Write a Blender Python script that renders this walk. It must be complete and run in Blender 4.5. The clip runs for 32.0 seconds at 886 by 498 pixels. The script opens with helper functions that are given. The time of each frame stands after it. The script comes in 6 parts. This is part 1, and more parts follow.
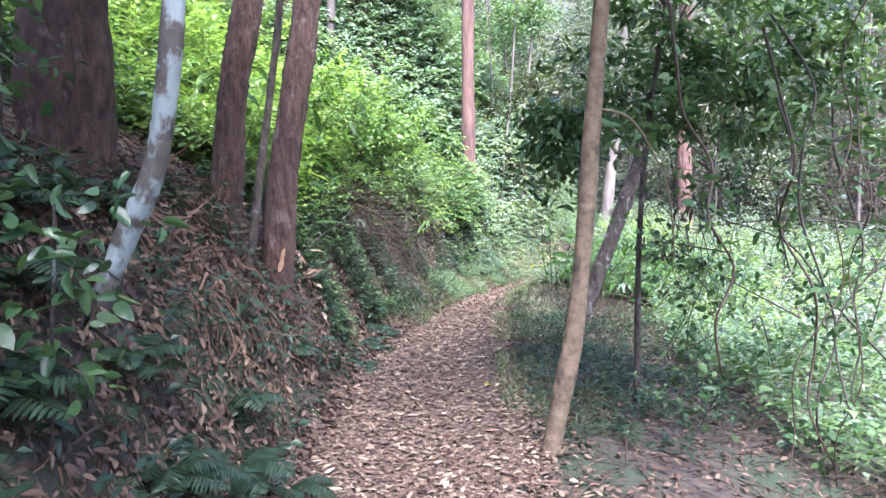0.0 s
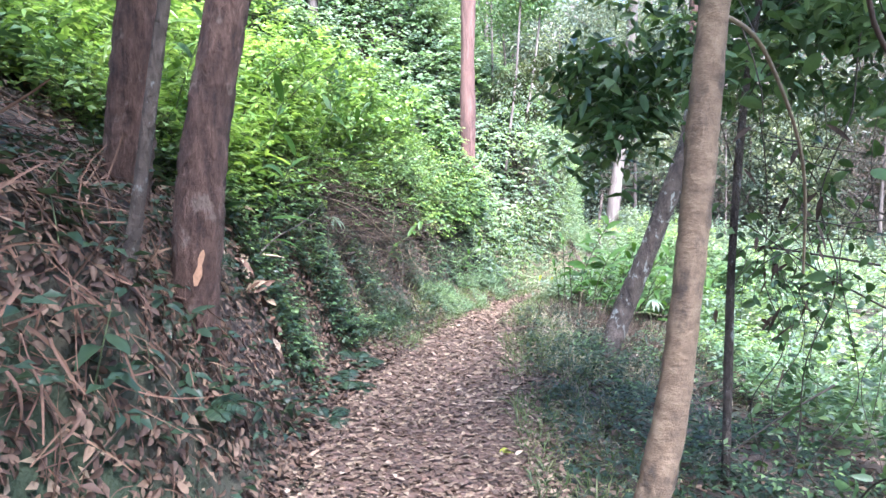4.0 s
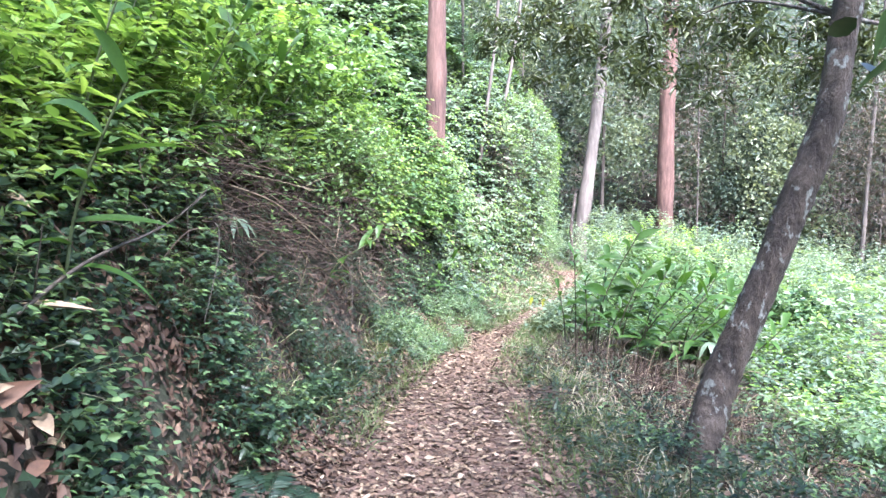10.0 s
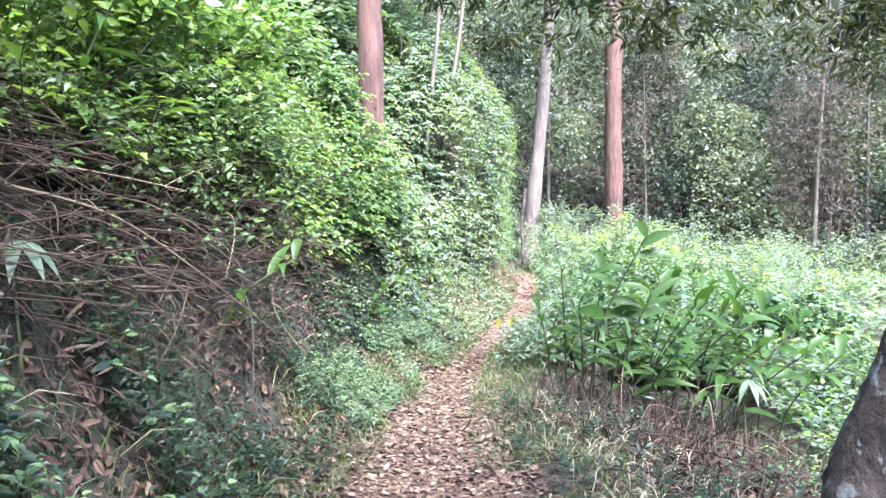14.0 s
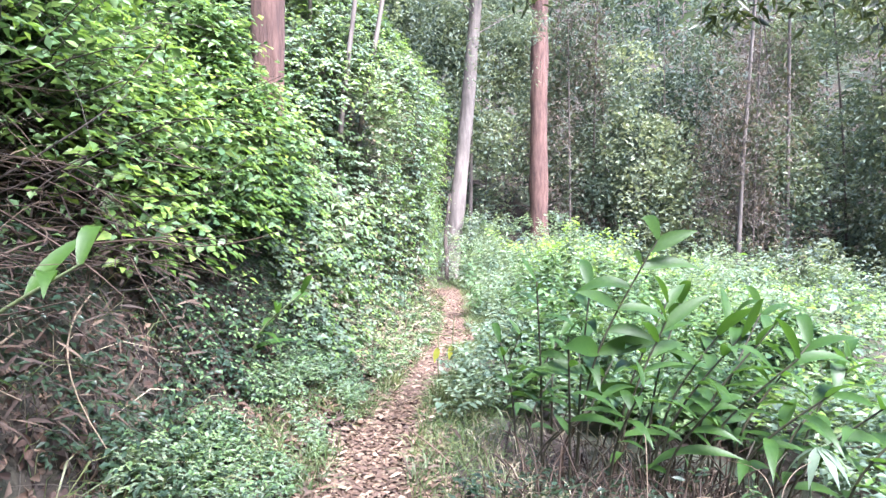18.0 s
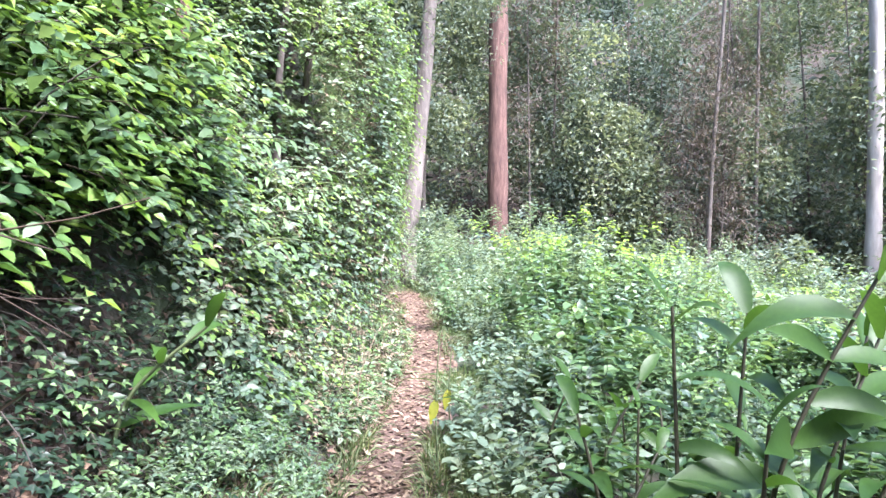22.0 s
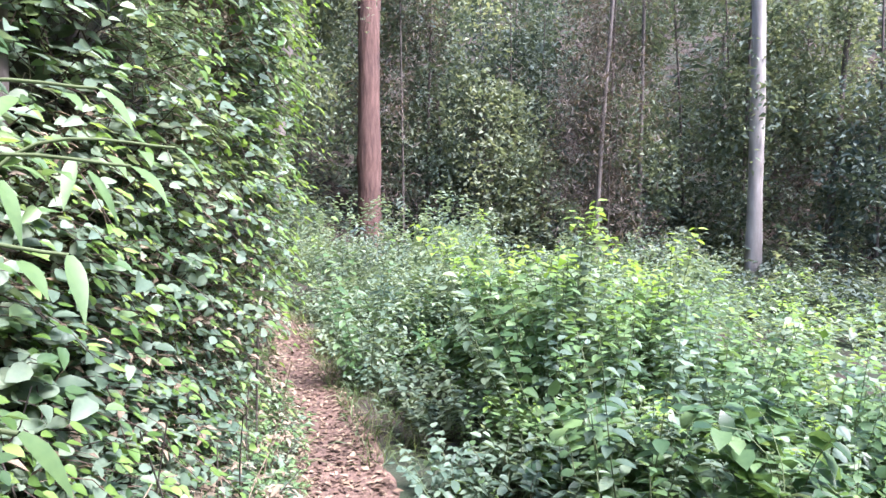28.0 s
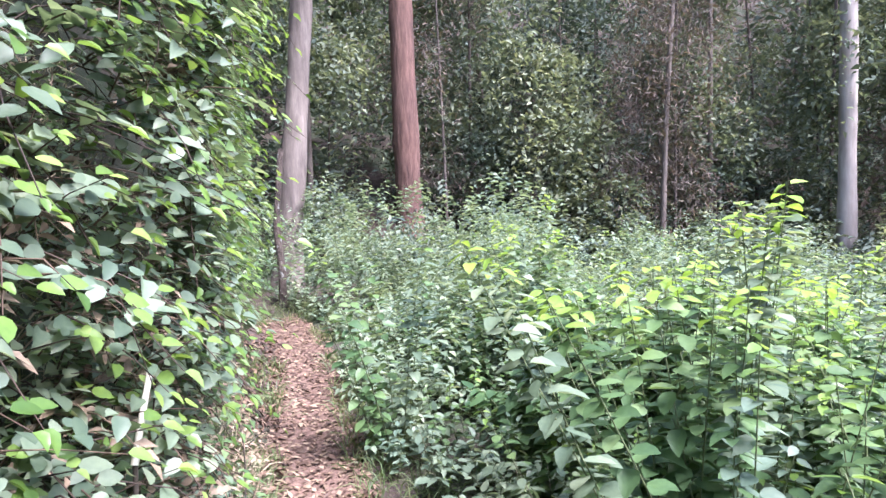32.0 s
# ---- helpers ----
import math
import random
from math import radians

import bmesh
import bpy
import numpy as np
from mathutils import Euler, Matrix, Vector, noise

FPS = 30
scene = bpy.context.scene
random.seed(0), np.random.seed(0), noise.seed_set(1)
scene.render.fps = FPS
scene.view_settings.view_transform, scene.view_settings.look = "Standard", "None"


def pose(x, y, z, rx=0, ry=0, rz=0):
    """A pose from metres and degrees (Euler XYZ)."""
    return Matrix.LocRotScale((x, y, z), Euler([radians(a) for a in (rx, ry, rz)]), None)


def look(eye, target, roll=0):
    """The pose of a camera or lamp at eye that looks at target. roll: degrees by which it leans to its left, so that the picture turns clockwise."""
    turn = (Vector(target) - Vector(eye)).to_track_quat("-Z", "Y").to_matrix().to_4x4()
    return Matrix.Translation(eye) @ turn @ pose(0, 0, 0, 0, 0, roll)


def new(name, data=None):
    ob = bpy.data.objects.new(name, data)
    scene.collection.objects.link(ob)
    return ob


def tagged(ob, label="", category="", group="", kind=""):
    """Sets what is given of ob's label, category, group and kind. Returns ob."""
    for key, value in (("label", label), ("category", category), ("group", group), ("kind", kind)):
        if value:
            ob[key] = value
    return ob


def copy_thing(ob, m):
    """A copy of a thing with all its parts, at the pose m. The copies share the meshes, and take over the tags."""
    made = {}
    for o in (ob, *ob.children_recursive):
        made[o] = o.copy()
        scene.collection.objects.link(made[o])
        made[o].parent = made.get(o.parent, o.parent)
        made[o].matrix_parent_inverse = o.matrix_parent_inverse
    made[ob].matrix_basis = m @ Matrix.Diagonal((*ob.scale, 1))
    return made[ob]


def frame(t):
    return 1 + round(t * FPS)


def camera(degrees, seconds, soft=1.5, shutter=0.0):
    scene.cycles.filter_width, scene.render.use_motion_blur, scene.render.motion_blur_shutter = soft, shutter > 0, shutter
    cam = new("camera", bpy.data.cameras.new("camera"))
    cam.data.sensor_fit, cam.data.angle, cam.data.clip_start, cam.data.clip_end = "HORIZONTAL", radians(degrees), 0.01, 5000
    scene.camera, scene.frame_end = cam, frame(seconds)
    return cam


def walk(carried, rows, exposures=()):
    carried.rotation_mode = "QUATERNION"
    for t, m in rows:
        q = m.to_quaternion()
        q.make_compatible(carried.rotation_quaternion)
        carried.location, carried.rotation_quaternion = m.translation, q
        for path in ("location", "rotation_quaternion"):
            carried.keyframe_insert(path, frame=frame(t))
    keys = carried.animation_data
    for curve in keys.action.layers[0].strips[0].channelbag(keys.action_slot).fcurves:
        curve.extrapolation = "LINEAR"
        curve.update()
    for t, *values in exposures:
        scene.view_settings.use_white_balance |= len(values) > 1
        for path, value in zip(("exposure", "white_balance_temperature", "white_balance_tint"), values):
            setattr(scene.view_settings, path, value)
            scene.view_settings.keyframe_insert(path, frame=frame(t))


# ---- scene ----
cam = camera(67, 32.0, soft=1.5)

# the walk: seconds, x, y, z, turn to the left, tilt up, roll (degrees)
ROWS = [
    (0, -0.000, -0.001, 1.625, 5.85, -3.49, -1.05),
    (0.5, -0.017, 0.240, 1.623, 5.14, -2.85, -0.72),
    (1, -0.027, 0.455, 1.619, 4.11, -2.52, -0.38),
    (1.5, -0.056, 0.673, 1.605, 3.51, -1.91, -0.71),
    (2, -0.074, 0.900, 1.569, 3.82, -1.78, -0.74),
    (2.5, -0.086, 1.130, 1.543, 4.06, -2.13, -0.49),
    (3, -0.124, 1.364, 1.501, 4.57, -2.42, -0.60),
    (3.5, -0.191, 1.607, 1.488, 5.06, -2.78, -0.52),
    (4, -0.235, 1.841, 1.495, 5.12, -2.80, -0.36),
    (4.5, -0.292, 2.103, 1.491, 5.03, -3.11, 0.08),
    (6.5, -0.610, 3.169, 1.465, 2.62, -3.15, 0.24),
    (7, -0.645, 3.400, 1.470, 1.34, -3.11, 0.25),
    (7.5, -0.669, 3.652, 1.469, 0.90, -2.55, 0.38),
    (8, -0.697, 3.895, 1.475, 0.95, -2.32, 0.41),
    (8.5, -0.739, 4.135, 1.496, 1.17, -2.85, 0.25),
    (9, -0.748, 4.378, 1.498, 1.18, -3.10, 0.49),
    (9.5, -0.741, 4.608, 1.513, 0.80, -3.15, 0.82),
    (10, -0.772, 4.847, 1.527, -0.02, -2.91, 0.77),
    (10.5, -0.796, 5.095, 1.522, -0.62, -2.75, 0.76),
    (11, -0.791, 5.323, 1.547, -1.00, -2.87, 0.96),
    (11.5, -0.812, 5.567, 1.548, -1.69, -3.17, 0.84),
    (12, -0.835, 5.804, 1.550, -1.69, -3.54, 0.25),
    (12.5, -0.834, 6.024, 1.563, -2.08, -2.97, -0.37),
    (13, -0.839, 6.248, 1.569, -3.77, -2.74, -0.60),
    (13.5, -0.861, 6.484, 1.583, -5.01, -3.11, -0.71),
    (14, -0.851, 6.712, 1.575, -5.51, -3.03, -0.83),
    (14.5, -0.833, 6.945, 1.552, -7.41, -2.25, -0.35),
    (15, -0.830, 7.191, 1.528, -10.05, -1.98, -0.10),
    (15.5, -0.807, 7.420, 1.516, -11.15, -2.52, 0.13),
    (17.5, -0.757, 8.298, 1.435, -12.15, -1.58, -0.34),
    (18, -0.737, 8.533, 1.430, -13.03, -1.93, 0.04),
    (18.5, -0.742, 8.787, 1.412, -14.13, -2.13, -0.24),
    (19, -0.742, 9.044, 1.400, -14.68, -2.39, -0.42),
    (19.5, -0.725, 9.286, 1.410, -15.37, -2.43, -0.17),
    (20, -0.706, 9.546, 1.405, -17.01, -2.11, -0.16),
    (20.5, -0.679, 9.792, 1.399, -17.91, -2.07, -0.39),
    (21, -0.641, 10.023, 1.385, -18.18, -2.09, 0.17),
    (21.5, -0.610, 10.285, 1.351, -18.24, -2.01, 0.35),
    (22, -0.591, 10.541, 1.349, -18.15, -2.07, 0.14),
    (22.5, -0.597, 10.779, 1.349, -18.42, -1.67, -0.14),
    (23, -0.581, 11.029, 1.353, -19.02, -1.41, -0.19),
    (23.5, -0.549, 11.299, 1.360, -20.15, -1.59, -0.03),
    (24, -0.523, 11.548, 1.364, -21.06, -1.71, -0.05),
    (24.5, -0.487, 11.774, 1.381, -21.97, -1.97, 0.16),
    (25, -0.448, 12.012, 1.382, -23.63, -2.52, 0.39),
    (25.5, -0.375, 12.272, 1.386, -24.99, -2.92, 0.25),
    (27.5, -0.182, 13.203, 1.448, -30.58, -3.05, 0.06),
    (28, -0.099, 13.390, 1.477, -31.22, -3.22, 0.35),
    (28.5, -0.039, 13.582, 1.493, -32.90, -3.15, -0.27),
    (29, 0.037, 13.786, 1.512, -34.74, -3.37, -0.10),
    (29.5, 0.163, 13.966, 1.536, -35.54, -3.41, -0.58),
    (30, 0.281, 14.132, 1.558, -35.49, -3.86, -0.87),
    (30.5, 0.401, 14.345, 1.565, -33.89, -4.33, -0.98),
    (31, 0.506, 14.541, 1.562, -30.73, -5.23, -1.48),
    (31.5, 0.654, 14.727, 1.578, -27.97, -5.65, -2.06),
    (32, 0.733, 14.901, 1.557, -27.29, -4.85, -2.03),
]


def carried_pose(x, y, z, yaw, pitch, roll):
    a, b = radians(yaw), radians(pitch)
    ahead = Vector((-math.sin(a) * math.cos(b), math.cos(a) * math.cos(b), math.sin(b)))
    return look((x, y, z), Vector((x, y, z)) + ahead, roll)


EXPOSURES = [(0, 2.9, 5650, 21), (4, 3.1, 5600, 19), (7, 3.1, 5600, 16), (9, 3.0, 5650, 17), (14, 2.95, 5700, 20), (21, 2.75, 5800, 20), (28, 2.27, 5850, 24), (32, 2.22, 5850, 28)]
walk(cam, [(r[0], carried_pose(*r[1:])) for r in ROWS], EXPOSURES)

# ---------------------------------------------------------------- light
SUN_TO = Vector((0.3, -0.64, 1.12)).normalized()
world = bpy.data.worlds.new("sky")
scene.world = world
world.use_nodes = True
wn = world.node_tree.nodes
sky = wn.new("ShaderNodeTexSky")
sky.sky_type = "NISHITA"
sky.sun_disc = False
sky.sun_elevation = math.asin(SUN_TO.z)
sky.sun_rotation = math.atan2(SUN_TO.x, SUN_TO.y)
sky.air_density, sky.dust_density = 1.2, 1.6
world.node_tree.links.new(sky.outputs[0], wn["Background"].inputs[0])
wn["Background"].inputs[1].default_value = 0.125
lamp = bpy.data.lights.new("sun", "SUN")
lamp.energy, lamp.angle, lamp.color = 4.9, radians(30), (1.0, 0.97, 0.93)
sun = new("sun", lamp)
sun.matrix_world = look(SUN_TO * 60, (0, 0, 0))


# ---------------------------------------------------------------- materials
def mat_new(name):
    m = bpy.data.materials.new(name)
    m.use_nodes = True
    nt = m.node_tree
    return m, nt, nt.nodes["Principled BSDF"], nt.nodes["Material Output"]


def ramp(nt, stops, fac):
    r = nt.nodes.new("ShaderNodeValToRGB")
    el = r.color_ramp.elements
    while len(el) < len(stops):
        el.new(0.5)
    for e, (p, c) in zip(el, stops):
        e.position, e.color = p, (*c, 1)
    nt.links.new(fac, r.inputs[0])
    return r.outputs[0]


def noise_tex(nt, scale, detail=4, stretch=(1, 1, 1), rough=0.6):
    co = nt.nodes.new("ShaderNodeTexCoord")
    mp = nt.nodes.new("ShaderNodeMapping")
    mp.inputs["Scale"].default_value = stretch
    n = nt.nodes.new("ShaderNodeTexNoise")
    n.inputs["Scale"].default_value, n.inputs["Detail"].default_value, n.inputs["Roughness"].default_value = scale, detail, rough
    nt.links.new(co.outputs["Object"], mp.inputs[0])
    nt.links.new(mp.outputs[0], n.inputs["Vector"])
    return n.outputs["Fac"]


def mix_col(nt, a, b, fac, mode="MIX"):
    m = nt.nodes.new("ShaderNodeMix")
    m.data_type, m.blend_type = "RGBA", mode
    for sock, v in ((m.inputs[0], fac), (m.inputs[6], a), (m.inputs[7], b)):
        if isinstance(v, (int, float)):
            sock.default_value = v
        elif isinstance(v, tuple):
            sock.default_value = (*v, 1)
        else:
            nt.links.new(v, sock)
    return m.outputs[2]


def bump(nt, bsdf, height, strength, dist):
    b = nt.nodes.new("ShaderNodeBump")
    b.inputs["Strength"].default_value, b.inputs["Distance"].default_value = strength, dist
    nt.links.new(height, b.inputs["Height"])
    nt.links.new(b.outputs[0], bsdf.inputs["Normal"])


def leaf_mat(name, cols, rough=0.42, clear=0.35, patch=0.7, drifts=1.6, low=0.62, edge=0.15):
    """A leaf: colour differs leaf by leaf and in drifts over the plant; light passes through it."""
    m, nt, bsdf, out = mat_new(name)
    geo = nt.nodes.new("ShaderNodeNewGeometry")
    n = len(cols)
    c = ramp(nt, [(i / max(n - 1, 1), col) for i, col in enumerate(cols)], geo.outputs["Random Per Island"])
    drift = ramp(nt, [(0.5 - edge, (low, low * 1.15, low * 1.2)), (0.5 + edge, (1.25, 1.15, 0.98))], noise_tex(nt, drifts, 3))
    c = mix_col(nt, c, drift, patch, "MULTIPLY")
    mott = ramp(nt, [(0.35, (0.82, 0.86, 0.82)), (0.65, (1.1, 1.08, 1.0))], noise_tex(nt, 60, 2))
    c = mix_col(nt, c, mott, 0.6, "MULTIPLY")
    nt.links.new(c, bsdf.inputs["Base Color"])
    bsdf.inputs["Roughness"].default_value = rough
    bsdf.inputs["Specular IOR Level"].default_value = 0.42
    tr = nt.nodes.new("ShaderNodeBsdfTranslucent")
    warm = mix_col(nt, c, (1.3, 1.25, 0.75), 1.0, "MULTIPLY")
    nt.links.new(warm, tr.inputs["Color"])
    mx = nt.nodes.new("ShaderNodeMixShader")
    mx.inputs[0].default_value = clear
    nt.links.new(bsdf.outputs[0], mx.inputs[1])
    nt.links.new(tr.outputs[0], mx.inputs[2])
    nt.links.new(mx.outputs[0], out.inputs["Surface"])
    return m


def dry_mat(name, cols, rough=0.75, per_object=False):
    m, nt, bsdf, out = mat_new(name)
    if per_object:
        fac = nt.nodes.new("ShaderNodeObjectInfo").outputs["Random"]
    else:
        fac = nt.nodes.new("ShaderNodeNewGeometry").outputs["Random Per Island"]
    c = ramp(nt, [(i / (len(cols) - 1), col) for i, col in enumerate(cols)], fac)
    mott = ramp(nt, [(0.3, (0.65, 0.62, 0.6)), (0.7, (1.15, 1.12, 1.1))], noise_tex(nt, 45, 3))
    c = mix_col(nt, c, mott, 0.8, "MULTIPLY")
    nt.links.new(c, bsdf.inputs["Base Color"])
    bsdf.inputs["Roughness"].default_value = rough
    return m


def bark_mat(name, dark, mid, pale, scale=9.0, stretch=(1, 1, 0.18), depth=0.02, lichen=None, lichen_at=(0.56, 0.64), patch=7.0):
    m, nt, bsdf, out = mat_new(name)
    grain = noise_tex(nt, scale, 7, stretch, 0.7)
    big = noise_tex(nt, 1.7, 3, (1, 1, 0.5))
    c = ramp(nt, [(0.3, dark), (0.5, mid), (0.72, pale)], grain)
    shade = ramp(nt, [(0.3, (0.7, 0.68, 0.7)), (0.7, (1.2, 1.18, 1.15))], big)
    c = mix_col(nt, c, shade, 0.9, "MULTIPLY")
    if lichen:
        f = ramp(nt, [(lichen_at[0], (0, 0, 0)), (lichen_at[1], (1, 1, 1))], noise_tex(nt, patch, 6, (1, 1, 0.6)))
        c = mix_col(nt, c, lichen, f)
    nt.links.new(c, bsdf.inputs["Base Color"])
    bsdf.inputs["Roughness"].default_value = 0.88
    bump(nt, bsdf, grain, 1.0, depth * 1.8)
    return m


# yellow-green with sunshine put into its brightness
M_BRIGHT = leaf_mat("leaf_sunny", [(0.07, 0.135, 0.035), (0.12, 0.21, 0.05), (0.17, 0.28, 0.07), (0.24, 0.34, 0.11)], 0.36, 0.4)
M_MID = leaf_mat("leaf_green", [(0.055, 0.105, 0.045), (0.085, 0.155, 0.065), (0.12, 0.20, 0.085), (0.17, 0.25, 0.12)], 0.48, 0.34)
# cool green, paled further to carry the clearing's bright sky light
M_COOL = leaf_mat("leaf_cool", [(0.085, 0.13, 0.092), (0.125, 0.18, 0.13), (0.17, 0.23, 0.168), (0.23, 0.29, 0.215)], 0.5, 0.38)
M_DARK = leaf_mat("leaf_glossy_dark", [(0.03, 0.065, 0.028), (0.05, 0.10, 0.042), (0.075, 0.135, 0.055), (0.11, 0.18, 0.075)], 0.3, 0.32)
# broad colour drifts in the gum leaves imitate lit clumps and shadowed gaps
M_FAR = leaf_mat("leaf_gum", [(0.075, 0.105, 0.085), (0.11, 0.145, 0.115), (0.15, 0.185, 0.145), (0.20, 0.235, 0.18)], 0.75, 0.38, 0.8, 0.5, 0.6, 0.15)
# dark gum tone, which also stands for shade inside the wood
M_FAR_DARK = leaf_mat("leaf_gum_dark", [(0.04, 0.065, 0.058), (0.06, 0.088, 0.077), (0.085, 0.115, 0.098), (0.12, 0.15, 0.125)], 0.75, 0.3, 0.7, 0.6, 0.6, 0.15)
M_FAR_PALE = leaf_mat("leaf_gum_pale", [(0.11, 0.145, 0.11), (0.155, 0.195, 0.145), (0.20, 0.24, 0.175), (0.26, 0.29, 0.21)], 0.7, 0.4, 0.6, 0.8, 0.6, 0.15)
M_RUST = leaf_mat("leaf_dried_brown", [(0.085, 0.066, 0.064), (0.128, 0.100, 0.093), (0.162, 0.136, 0.126), (0.102, 0.098, 0.085)], 0.8, 0.3)
M_GRASS = leaf_mat("grass_blade", [(0.055, 0.09, 0.034), (0.085, 0.132, 0.054), (0.125, 0.17, 0.075), (0.20, 0.20, 0.115)], 0.45, 0.35)
M_GINGER = leaf_mat("leaf_ginger", [(0.028, 0.068, 0.013), (0.044, 0.100, 0.019), (0.072, 0.144, 0.030)], 0.46, 0.42)
# fern green, darkened further to hold the shade of bank and verge
M_FERN = leaf_mat("leaf_fern_shaded", [(0.017, 0.036, 0.020), (0.027, 0.052, 0.030), (0.040, 0.068, 0.040)], 0.4, 0.3)
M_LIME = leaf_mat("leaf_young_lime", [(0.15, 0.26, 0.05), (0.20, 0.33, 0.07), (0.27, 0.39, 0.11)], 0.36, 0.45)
# the dark olive stands for shaded undersides of the overhead boughs
M_OLIVE = leaf_mat("leaf_shaded_olive", [(0.018, 0.026, 0.010), (0.03, 0.04, 0.016), (0.045, 0.058, 0.024), (0.075, 0.09, 0.038)], 0.4, 0.3)
M_STRAW = dry_mat("straw", [(0.30, 0.26, 0.17), (0.42, 0.37, 0.26), (0.22, 0.2, 0.12)], 0.7)
M_YELLOW = leaf_mat("leaf_yellowed", [(0.26, 0.28, 0.03), (0.33, 0.33, 0.05)], 0.4, 0.45)
M_LITTER = dry_mat("leaf_fallen", [(0.04, 0.022, 0.014), (0.085, 0.05, 0.032), (0.15, 0.098, 0.063), (0.29, 0.22, 0.148), (0.06, 0.036, 0.024), (0.115, 0.072, 0.047)])
M_LITTER_ONE = dry_mat("leaf_fallen_single", [(0.12, 0.068, 0.046), (0.22, 0.135, 0.092), (0.33, 0.24, 0.172), (0.44, 0.35, 0.260)], 0.7, True)
# fallen leaves in darker browns than the path's litter
M_BANK = dry_mat("leaf_fallen_dark", [(0.03, 0.016, 0.011), (0.065, 0.036, 0.023), (0.11, 0.064, 0.041), (0.185, 0.125, 0.081), (0.048, 0.026, 0.017), (0.088, 0.05, 0.032)])
# browns taken dark enough to carry the shade in the bank's hollow
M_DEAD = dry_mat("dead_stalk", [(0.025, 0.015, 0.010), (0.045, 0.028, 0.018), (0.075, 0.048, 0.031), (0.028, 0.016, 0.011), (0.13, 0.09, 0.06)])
M_FROND = dry_mat("dead_frond", [(0.044, 0.019, 0.010), (0.092, 0.043, 0.026), (0.144, 0.078, 0.047), (0.064, 0.032, 0.019), (0.208, 0.132, 0.082)])
M_STEM = dry_mat("green_stem", [(0.07, 0.10, 0.04), (0.10, 0.14, 0.06), (0.12, 0.11, 0.07)], 0.6)
M_CANE = dry_mat("dark_cane", [(0.022, 0.024, 0.012), (0.04, 0.038, 0.02), (0.06, 0.05, 0.03)], 0.6)
M_SCAR = dry_mat("bare_wood", [(0.30, 0.17, 0.10), (0.36, 0.21, 0.13)], 0.8)
M_TAN = dry_mat("dry_cane", [(0.12, 0.088, 0.055), (0.19, 0.145, 0.095), (0.25, 0.20, 0.14)], 0.75)
M_TWIG = dry_mat("twig_grey", [(0.025, 0.02, 0.016), (0.05, 0.041, 0.033), (0.085, 0.072, 0.058)], 0.85)
M_STAKE = dry_mat("weathered_stake", [(0.55, 0.55, 0.46), (0.62, 0.62, 0.52)], 0.7)
B_RED = bark_mat("bark_red_brown", (0.024, 0.012, 0.009), (0.10, 0.054, 0.041), (0.21, 0.13, 0.098), 17, (1, 1, 0.35), 0.06, (0.18, 0.13, 0.105), (0.6, 0.66))
B_GUM = bark_mat("bark_red_gum", (0.04, 0.02, 0.016), (0.10, 0.052, 0.041), (0.18, 0.105, 0.085), 11, (1, 1, 0.14), 0.03)
B_SLIM = bark_mat("bark_ringed_tan", (0.07, 0.048, 0.03), (0.15, 0.105, 0.066), (0.23, 0.17, 0.11), 12, (1, 1, 1.3), 0.01, (0.052, 0.037, 0.026), (0.54, 0.64))
B_WHITE = bark_mat("bark_lichen_white", (0.06, 0.05, 0.045), (0.10, 0.085, 0.075), (0.16, 0.14, 0.12), 9, (1, 1, 0.4), 0.012, (0.30, 0.34, 0.33), (0.46, 0.54))
B_LEAN = bark_mat("bark_mossy_grey", (0.016, 0.012, 0.01), (0.066, 0.05, 0.04), (0.15, 0.122, 0.1), 9, (1, 1, 0.5), 0.06, (0.24, 0.25, 0.23), (0.58, 0.64), 13.0)
B_GREY = bark_mat("bark_pale_grey", (0.06, 0.049, 0.043), (0.115, 0.096, 0.084), (0.19, 0.165, 0.145), 9, (1, 1, 0.15), 0.01)
B_POLE = bark_mat("bark_smooth_white", (0.20, 0.17, 0.155), (0.31, 0.28, 0.255), (0.43, 0.395, 0.36), 4, (1, 1, 0.15), 0.004)
B_FAR = bark_mat("bark_dull_brown", (0.045, 0.036, 0.031), (0.09, 0.073, 0.063), (0.16, 0.135, 0.118), 7)


def soil_mat():
    m, nt, bsdf, out = mat_new("forest_soil")
    f = noise_tex(nt, 9, 8)
    c = ramp(nt, [(0.3, (0.02, 0.014, 0.011)), (0.5, (0.042, 0.029, 0.022)), (0.7, (0.075, 0.054, 0.041))], f)
    g = ramp(nt, [(0.45, (0, 0, 0)), (0.6, (1, 1, 1))], noise_tex(nt, 0.7, 4))
    c = mix_col(nt, c, (0.028, 0.042, 0.02), g)
    nt.links.new(c, bsdf.inputs["Base Color"])
    bsdf.inputs["Roughness"].default_value = 0.95
    bump(nt, bsdf, noise_tex(nt, 22, 6), 0.8, 0.03)
    return m


def trail_mat():
    m, nt, bsdf, out = mat_new("trodden_earth")
    f = noise_tex(nt, 26, 8)
    c = ramp(nt, [(0.28, (0.06, 0.036, 0.027)), (0.5, (0.12, 0.075, 0.057)), (0.72, (0.205, 0.14, 0.11))], f)
    big = ramp(nt, [(0.3, (0.75, 0.72, 0.7)), (0.7, (1.2, 1.15, 1.1))], noise_tex(nt, 2.5, 3))
    c = mix_col(nt, c, big, 0.9, "MULTIPLY")
    nt.links.new(c, bsdf.inputs["Base Color"])
    bsdf.inputs["Roughness"].default_value = 0.92
    bump(nt, bsdf, noise_tex(nt, 40, 6), 0.9, 0.02)
    return m


M_SOIL, M_TRAIL = soil_mat(), trail_mat()

